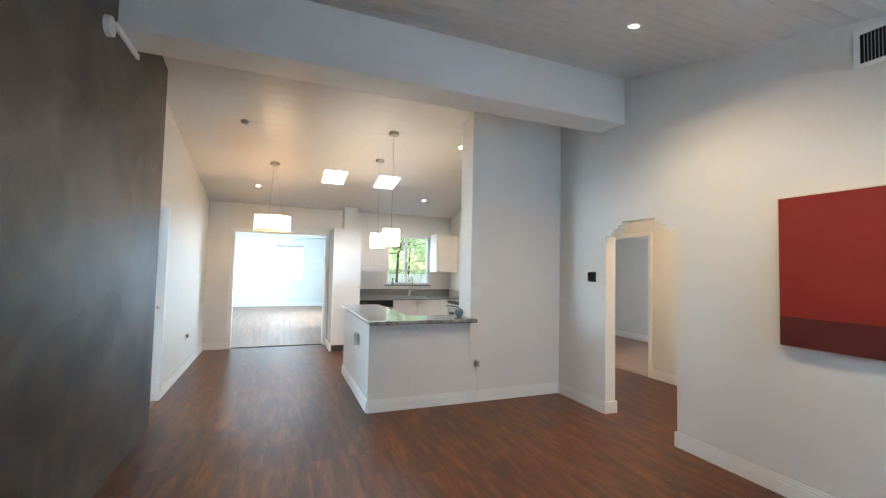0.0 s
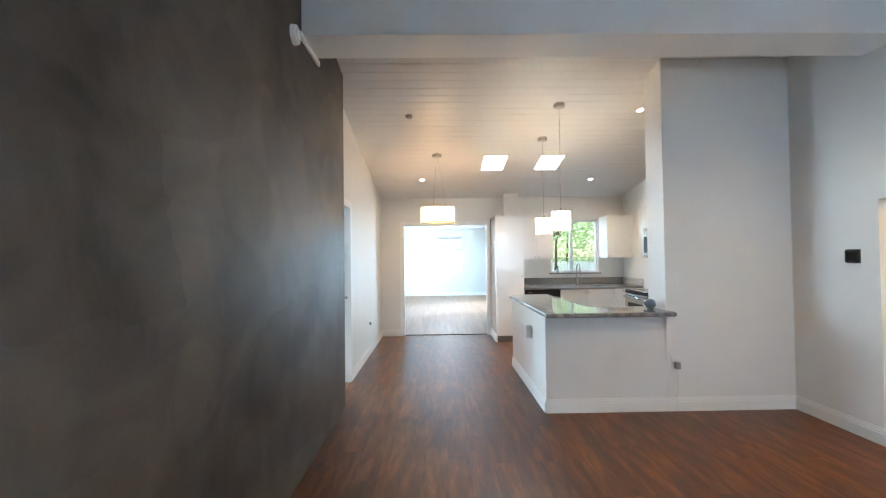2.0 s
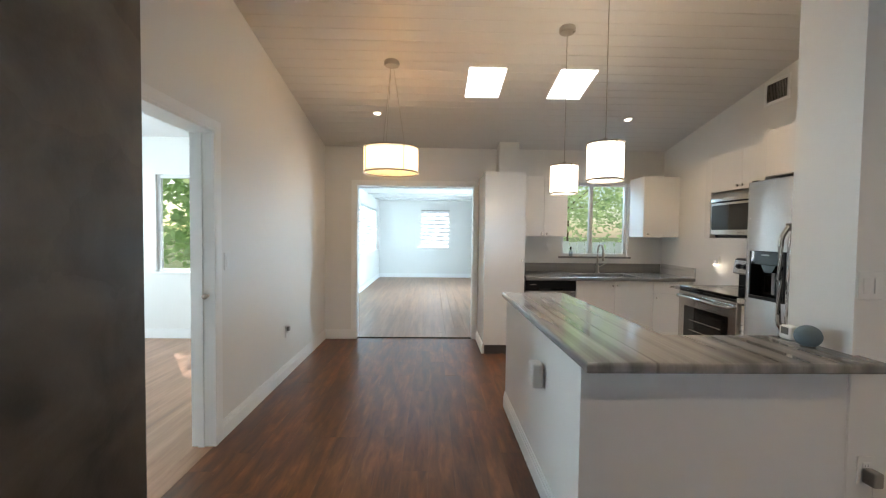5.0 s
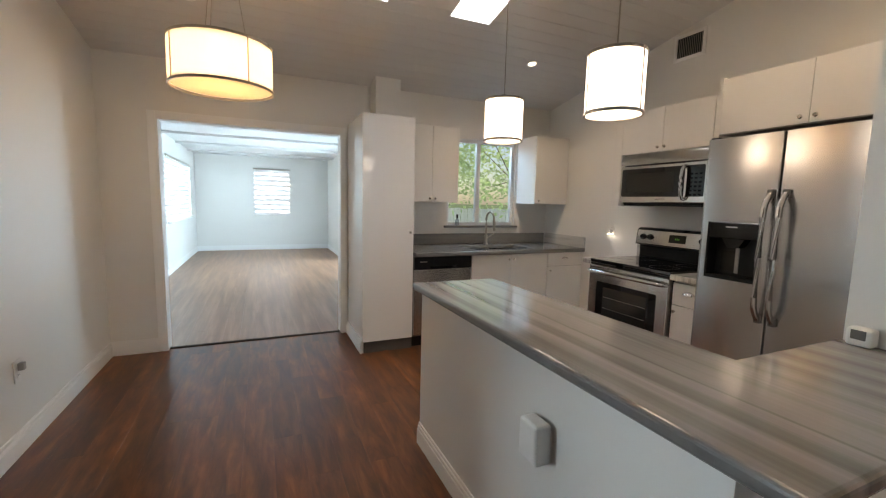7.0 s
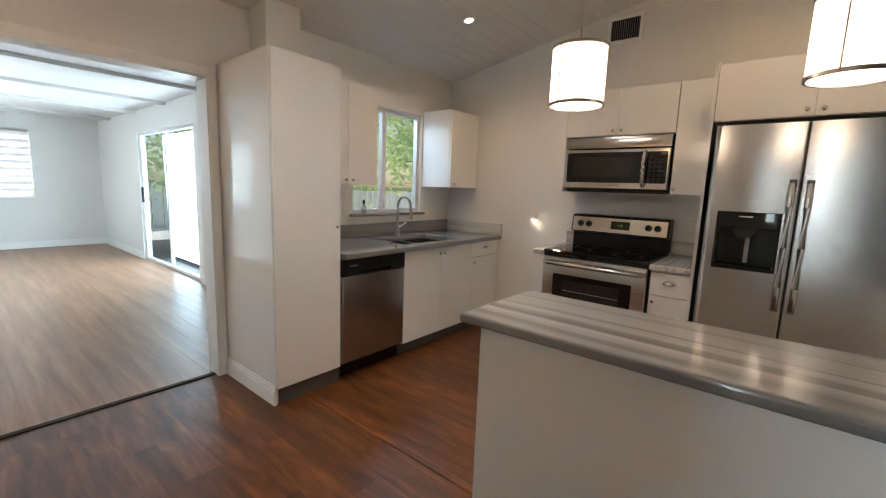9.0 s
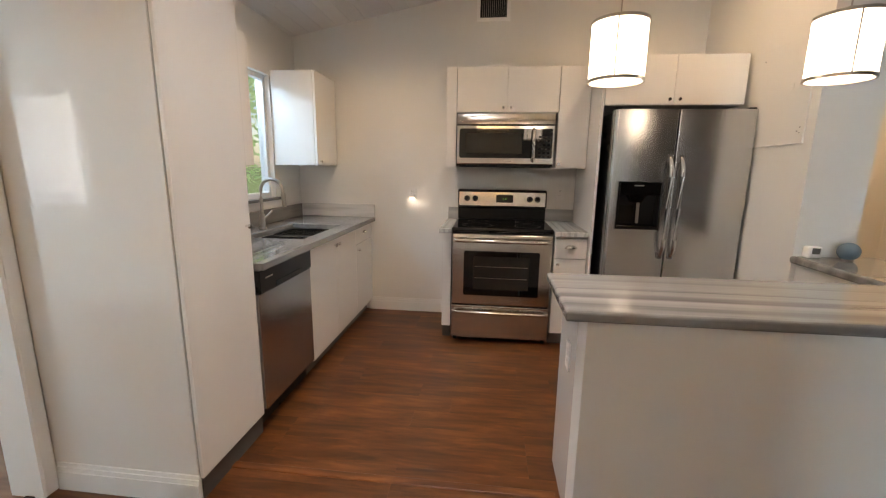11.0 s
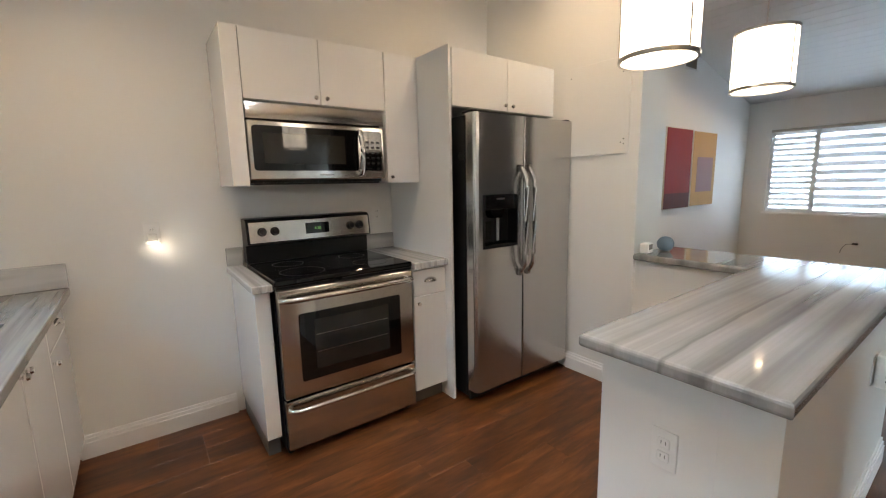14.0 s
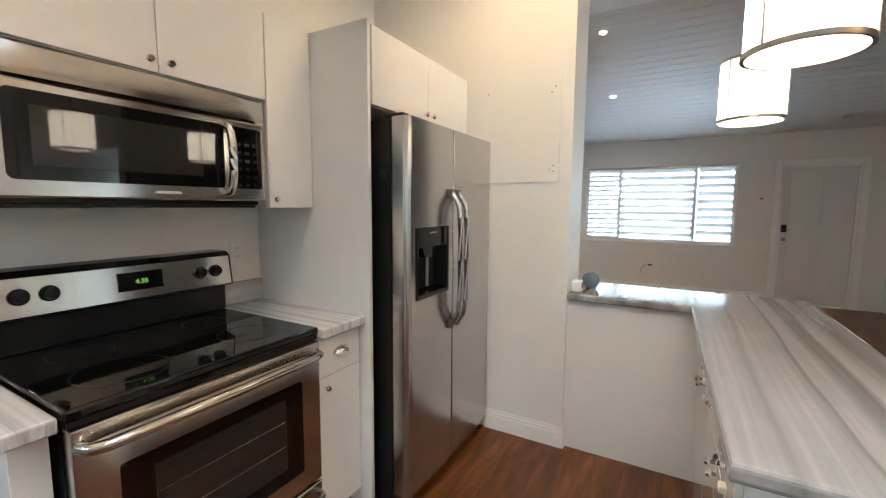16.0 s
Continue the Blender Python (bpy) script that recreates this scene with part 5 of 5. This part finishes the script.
def wall_plate(x, y, z, way, name, label, category, bits):
    """A cover plate with its rockers or sockets. way: the direction it faces."""
    w = thing(name, (x, y, z - 0.06), label, category)
    fx = way[0] != 0
    def slab(u0, u1, v0, v1, d0, d1, r=0.0):
        if fx:
            a, b = sorted((x + way[0] * d0, x + way[0] * d1))
            return boxed(a, b, y + u0, y + u1, z + v0, z + v1, r=r)
        a, b = sorted((y + way[1] * d0, y + way[1] * d1))
        return boxed(x + u0, x + u1, a, b, z + v0, z + v1, r=r)
    gang = 0.035 if bits != "double" else 0.058
    part("cover_plate", slab(-gang, gang, -0.057, 0.057, 0.0005, 0.006, 0.002), M_PLASTIC, w)
    if bits == "outlet":
        for v in (-0.02, 0.02):
            s = part("socket", slab(-0.016, 0.016, v - 0.014, v + 0.014, 0.006, 0.0085, 0.002), M_PLASTIC, w)
            for u in (-0.006, 0.006):
                part("slot", slab(u - 0.001, u + 0.001, v - 0.004, v + 0.006, 0.0085, 0.0089), M_GREY, s)
    else:
        for u in ((0.0,) if bits == "switch" else (-0.024, 0.024)):
            part("rocker", slab(u - 0.016, u + 0.016, -0.033, 0.033, 0.006, 0.0095, 0.002), M_PLASTIC, w)
    return w


wall_plate(2.225, 6.1, 0.625, (0, 1, 0), "power_outlet", "white power outlet on the peninsula end", "outlet", "outlet")
wall_plate(XK, 7.145, 1.125, (-1, 0, 0), "power_outlet", "white power outlet on the kitchen wall", "outlet", "outlet")
wall_plate(XK, 5.83, 1.15, (-1, 0, 0), "power_outlet", "white power outlet above the small worktop", "outlet", "outlet")
wall_plate(2.90, YB, 1.20, (0, -1, 0), "light_switch", "white switch on the wall beside the window", "switch", "switch")
wall_plate(3.14, 4.46, 1.185, (0, -1, 0), "light_switch", "white double switch on the stub wall", "switch", "double")
wall_plate(3.15, 4.46, 0.43, (0, -1, 0), "power_outlet", "white power outlet on the stub wall", "outlet", "outlet")
wall_plate(0.0, 5.66, 1.17, (1, 0, 0), "light_switch", "white switch beside the bedroom doorway", "switch", "switch")
wall_plate(0.0, 6.80, 0.43, (1, 0, 0), "power_outlet", "white power outlet low on the hall wall", "outlet", "outlet")
wall_plate(1.975, 5.01, 0.625, (-1, 0, 0), "power_outlet", "white power outlet on the half wall", "outlet", "outlet")
wall_plate(1.50, YF, 1.165, (0, 1, 0), "light_switch", "white switch beside the front door", "switch", "switch")
w = thing("door_chime", (1.505, YF, 1.48), "small beige door chime beside the front door", "door chime")
part("case", boxed(1.475, 1.535, YF + 0.0005, YF + 0.03, 1.47, 1.575, r=0.005), M_PLASTIC, w)
part("speaker_slot", boxed(1.487, 1.523, YF + 0.03, YF + 0.032, 1.50, 1.52), M_GREY, w)

# plug-in air freshener on the half wall
w = thing("plug_in_freshener", (1.94, 5.01, 0.58), "white plug-in air freshener with side slots", "air freshener")
part("case", boxed(1.905, 1.9655, 4.965, 5.055, 0.57, 0.70, r=0.012, seg=3), M_PLASTIC, w)
for k in range(5):
    part("slot", boxed(1.92, 1.935, 5.0545, 5.0556, 0.60 + 0.017 * k, 0.607 + 0.017 * k), M_GREY, w)
# adapter and cable on the stub wall
w = thing("phone_charger", (3.15, 4.44, 0.42), "small grey plug-in adapter with a thin cable", "charger")
part("adapter", boxed(3.13, 3.17, 4.40, 4.4515, 0.385, 0.445, r=0.006), M_ADAPTER, w)
part("cable", tube(bmesh.new(), [(3.15, 4.425, 0.386), (3.16, 4.43, 0.25), (3.155, 4.432, 0.12), (3.12, 4.425, 0.02), (3.08, 4.42, 0.006), (3.055, 4.432, 0.05), (3.06, 4.452, 0.4), (3.058, 4.452, 0.86)], 0.0022, 6), M_PLASTIC, w, smooth=True)
# night light on the kitchen wall
w = thing("night_light", (4.38, 7.145, 1.09), "white plug-in night light shining down the wall", "night light")
part("case", boxed(XK - 0.045, XK - 0.0095, 7.125, 7.165, 1.085, 1.125, r=0.006), M_PLASTIC, w)
part("lens", boxed(XK - 0.04, XK - 0.014, 7.13, 7.16, 1.079, 1.0848), M_BULB, w)
lamp("night_light_bulb", "SPOT", 0.42, (1.0, 0.93, 0.78), look((XK - 0.085, 7.16, 1.065), (XK + 0.01, 7.00, 1.04)), cone=125, radius=0.03)
w = thing("small_plug", (0.02, 6.80, 0.40), "small grey plug in the hall outlet", "plug")
part("case", boxed(0.0095, 0.035, 6.785, 6.815, 0.435, 0.475, r=0.004), M_ADAPTER, w)

# thermostat
w = thing("thermostat", (XR, 3.90, 1.33), "small black square thermostat on a white wall", "thermostat")
part("back_plate", boxed(XR - 0.006, XR - 0.0005, 3.845, 3.955, 1.325, 1.435, r=0.002), M_GREY, w)
part("case", boxed(XR - 0.026, XR - 0.0065, 3.85, 3.95, 1.33, 1.43, r=0.006), M_BLACK, w)
part("screen", boxed(XR - 0.0275, XR - 0.0255, 3.865, 3.935, 1.345, 1.415), M_GLOSS, w)


def wall_vent(x, y0, y1, z0, z1, label):
    w = thing("air_vent", (x, (y0 + y1) / 2, z0), label, "air vent", "air vents")
    bm = bmesh.new()
    t = 0.028
    for a, b, c, d in ((y0, y0 + t, z0, z1), (y1 - t, y1, z0, z1), (y0 + t, y1 - t, z0, z0 + t), (y0 + t, y1 - t, z1 - t, z1)):
        box(bm, x - 0.010, x - 0.0005, a, b, c, d, r=0.003)
    part("vent_frame", bm, M_TRIM, w)
    part("duct", boxed(x - 0.002, x - 0.0006, y0 + t, y1 - t, z0 + t, z1 - t), M_BLACK, w)
    n_sl = int((y1 - y0 - 2 * t) / 0.016)
    for k in range(n_sl):
        y = y0 + t + 0.008 + k * 0.016
        bm = boxed(x - 0.009, x - 0.0025, y - 0.0012, y + 0.0012, z0 + t, z1 - t)
        part("slat", bm, M_SLAT, w)
    return w


wall_vent(XK, 6.325, 6.60, 2.56, 2.772, "white framed air vent high on the kitchen wall")
wall_vent(XR, 1.36, 1.70, 2.66, 2.89, "white framed air vent high on the living room wall")

# ceiling details
zc = z_kitchen(5.41)
w = thing("smoke_detector", (0.705, 5.41, zc - 0.03), "small grey round smoke detector on the plank ceiling", "smoke detector")
bm = lathe(bmesh.new(), 0.705, 5.41, [(0.0, zc - 0.032), (0.028, zc - 0.030), (0.036, zc - 0.018), (0.040, zc - 0.012), (0.042, zc + 0.01), (0.0, zc + 0.01)], 28)
part("case", bm, mat("aged_plastic", (0.36, 0.33, 0.31), 0.5), w, smooth=True)
zc = z_living(-0.1)
w = thing("smoke_detector", (0.75, -0.1, zc - 0.03), "flat round white smoke detector on the living room ceiling", "smoke detector")
part("case", lathe(bmesh.new(), 0.75, -0.1, [(0.0, zc - 0.035), (0.05, zc - 0.033), (0.062, zc - 0.02), (0.065, zc + 0.015), (0.0, zc + 0.015)], 28), M_CEIL, w, smooth=True)
w = thing("wall_alarm", (XD, 3.30, 2.77), "round white alarm sounder on the dark plaster wall", "alarm")
bm = rod(bmesh.new(), (XD + 0.0005, 3.30, 2.815), (XD + 0.03, 3.30, 2.815), 0.062, 32, 0.058)
part("case", bm, M_PLASTIC, w, smooth=True)
part("grille", rod(bmesh.new(), (XD + 0.03, 3.30, 2.815), (XD + 0.036, 3.30, 2.815), 0.035, 24, 0.030), M_PLASTIC, w, smooth=True)

# latch of the bedroom doorway
w = thing("door_latch", (-0.06, 5.47, 0.95), "small dark metal latch on a white door lining", "latch")
bm = rod(bmesh.new(), (-0.03, 5.482, 0.965), (-0.03, 5.455, 0.965), 0.010, 12)
bmesh.ops.create_uvsphere(bm, u_segments=14, v_segments=8, radius=0.018, matrix=Matrix.Translation((-0.03, 5.448, 0.965)))
part("knob", bm, M_NICKEL, w, smooth=True)

# cable plate under the front window
w = thing("cable_stub", (2.90, YF, 0.42), "short black cable coming out of the wall", "cable")
part("plug", boxed(2.87, 2.93, YF + 0.001, YF + 0.03, 0.42, 0.445, r=0.006), M_RUBBER, w)
part("cable", tube(bmesh.new(), [(2.93, YF + 0.012, 0.43), (2.99, YF + 0.02, 0.42), (3.03, YF + 0.012, 0.36), (3.04, YF + 0.01, 0.30)], 0.003, 6), M_RUBBER, w, smooth=True)

# ---- paintings ----


def canvas(y0, y1, z0, z1, ground, label):
    w = thing("painting", (XR, (y0 + y1) / 2, z0), label, "painting", "canvases on the living room wall")
    part("stretcher", boxed(XR - 0.040, XR - 0.001, y0, y1, z0, z1, r=0.003), M_CANVAS, w, "pale canvas edge")
    part("field", boxed(XR - 0.042, XR - 0.0395, y0 + 0.008, y1 - 0.008, z0 + 0.008, z1 - 0.008), ground, w)
    return w


w = canvas(1.43, 2.10, 0.975, 1.955, M_RED, "large red canvas with a darker band below")
part("dark_band", boxed(XR - 0.0435, XR - 0.0415, 1.438, 2.092, 0.983, 1.17), M_DARKRED, w, "dark red lower band")
w = canvas(0.70, 1.40, 0.985, 1.945, M_OCHRE, "ochre canvas with a muted mauve square")
part("mauve_square", boxed(XR - 0.0435, XR - 0.0415, 0.79, 1.26, 1.17, 1.62), M_MAUVE, w, "muted mauve square")

# ---- things on the worktop ----
w = thing("smart_speaker", (2.985, 4.60, 0.906), "round blue-grey fabric smart speaker on the worktop", "speaker")
bm = bmesh.new()
bmesh.ops.create_uvsphere(bm, u_segments=32, v_segments=20, radius=0.049, matrix=Matrix.LocRotScale((2.985, 4.56, 0.954), None, (1, 1, 0.95)))
part("fabric_body", bm, M_BALL, w, smooth=True)
part("base", rod(bmesh.new(), (2.985, 4.56, 0.9065), (2.985, 4.56, 0.914), 0.026, 24), M_GREY, w)
w = thing("white_dispenser", (3.03, 4.70, 0.906), "small white box-shaped device with a grey grille", "device")
part("case", boxed(3.005, 3.058, 4.665, 4.735, 0.9065, 0.968, r=0.010, seg=3), M_PLASTIC, w)
part("grille", boxed(3.003, 3.0055, 4.68, 4.72, 0.93, 0.962, r=0.001), M_GREY, w)

# ---- garden seen through the kitchen and bedroom windows ----


def tree(x, y, height, spread, seed, label, count):
    rnd = random.Random(seed)
    w = thing("garden_tree", (x, y, -0.16), label, "tree", "garden trees")
    bm = bmesh.new()
    top = Vector((x + 0.1, y, height * 0.55))
    rod(bm, (x, y, -0.16), top, 0.07, 10, 0.035)
    tips = []
    for k in range(9):
        a = 2 * math.pi * k / 9 + rnd.uniform(-0.3, 0.3)
        tip = Vector((x + math.cos(a) * spread * rnd.uniform(0.45, 0.9), y + math.sin(a) * spread * rnd.uniform(0.45, 0.9), height * rnd.uniform(0.28, 0.95)))
        rod(bm, top * 0.6 + Vector((x, y, height * 0.2)) * 0.4, tip, 0.025, 7, 0.008)
        tips.append(tip)
    part("trunk", bm, M_BARK, w)
    verts, faces = [], []
    for k in range(count):
        c = rnd.choice(tips) + Vector((rnd.gauss(0, 1), rnd.gauss(0, 1), rnd.gauss(0, 0.8))) * spread * 0.30
        u = Vector((rnd.gauss(0, 1), rnd.gauss(0, 1), rnd.gauss(0, 0.6))).normalized()
        v = u.cross(Vector((rnd.gauss(0, 1), rnd.gauss(0, 1), rnd.gauss(0, 1)))).normalized()
        s = rnd.uniform(0.07, 0.15)
        i = len(verts)
        verts += [c - u * s, c + v * s * 0.45, c + u * s, c - v * s * 0.45]
        faces += [(i, i + 1, i + 2), (i, i + 2, i + 3)]
    base = ORIGIN[w]
    me = bpy.data.meshes.new("crown")
    me.from_pydata([q - base for q in verts], [], faces)
    me.materials.append(M_LEAF)
    ob = new("crown", me)
    ob.parent = w
    ORIGIN[ob] = base
    tagged(ob, kind="stuff")
    return w


tree(5.7, 17.2, 5.0, 2.3, 3, "leafy green garden tree behind the kitchen window", 2600)
tree(10.6, 18.6, 5.6, 2.5, 5, "tall leafy tree near the garden fence", 2800)
tree(10.6, 13.9, 5.0, 2.1, 8, "leafy green tree beside the pale paving", 2600)
tree(13.6, 16.6, 5.8, 2.4, 21, "wide leafy green tree near the fence corner", 2800)
tree(8.3, 24.0, 6.6, 3.0, 33, "large leafy tree behind the garden fence", 4200)
single("pavement", boxed(3.6, 17.5, 9.2, 19.9, -0.25, -0.145), M_FENCE, "pale sunlit garden paving", "pavement", "structure")
tree(-2.6, 11.4, 4.2, 1.6, 11, "leafy green tree behind the bedroom window", 5200)
w = thing("garden_fence", (6.0, 20.0, -0.16), "weathered pale wooden garden fence", "fence")
for k in range(84):
    x = -6 + 0.32 * k
    part("board", boxed(x, x + 0.29, 20.0, 20.03, -0.16, 1.12 + 0.02 * math.sin(k * 2.1), r=0.0), M_FENCE, w)
part("rail", boxed(-6, 20.85, 20.031, 20.09, 0.3, 0.4), M_FENCE, w)
part("rail", boxed(-6, 20.85, 20.031, 20.09, 0.85, 0.95), M_FENCE, w)

# ---- floor boards ----
PW, PL = 0.152, 1.22
shared = {}


def plank_mesh(width, length, material):
    key = (round(width, 3), round(length, 3), material.name)
    if key not in shared:
        bm = boxed(0, width, 0, length, -0.011, 0.0)
        edges = [e for e in bm.edges if all(v.co.z > -0.001 for v in e.verts)]
        bmesh.ops.bevel(bm, geom=edges, offset=0.0004, segments=1, profile=0.5, affect="EDGES")
        shared[key] = finish(bm, "plank", material, False)
    return shared[key]


rnd = random.Random(7)
for col in range(29):
    x = 0.0 + col * PW
    wid = min(PW, XK - x)
    y = YF - rnd.choice((0.0, 0.2, 0.4, 0.6, 0.8, 1.0))
    while y < YB + 0.05:
        a, b = max(y, YF), min(y + PL, YB + 0.06)
        y += PL
        if b - a < 0.05:
            continue
        ob = new("plank", plank_mesh(wid, b - a, M_FLOOR))
        ob.location = (x, a, 0)
        ob.parent = floor


def plank_field(x0, x1, y0, y1, material, seed):
    """Boards too far off to pick apart, joined."""
    rn = random.Random(seed)
    bm = bmesh.new()
    x = x0
    while x < x1 - 0.01:
        y = y0 - rn.random() * PL
        while y < y1:
            a, b = max(y, y0), min(y + PL, y1)
            y += PL
            if b - a > 0.05:
                box(bm, x, min(x + PW, x1) - 0.0012, a, b - 0.0012, -0.011, 0.0)
        x += PW
    ob = new("far_planks", finish(bm, "far_planks", material, False))
    ob.parent = floor
    tagged(ob, kind="stuff")


# boards beyond the openings; all but the side hall carry painted-in daylight
plank_field(-0.40, 3.02, YB + 0.065, 16.0, M_FLOOR_DAYLIT, 1)
plank_field(-3.6, -0.002, 3.9, 8.2, M_FLOOR_DAYLIT, 2)
plank_field(XK + 0.002, 5.93, 1.9, 5.6, M_FLOOR, 3)
plank_field(5.932, 8.35, 3.0, 8.7, M_FLOOR_DAYLIT, 4)
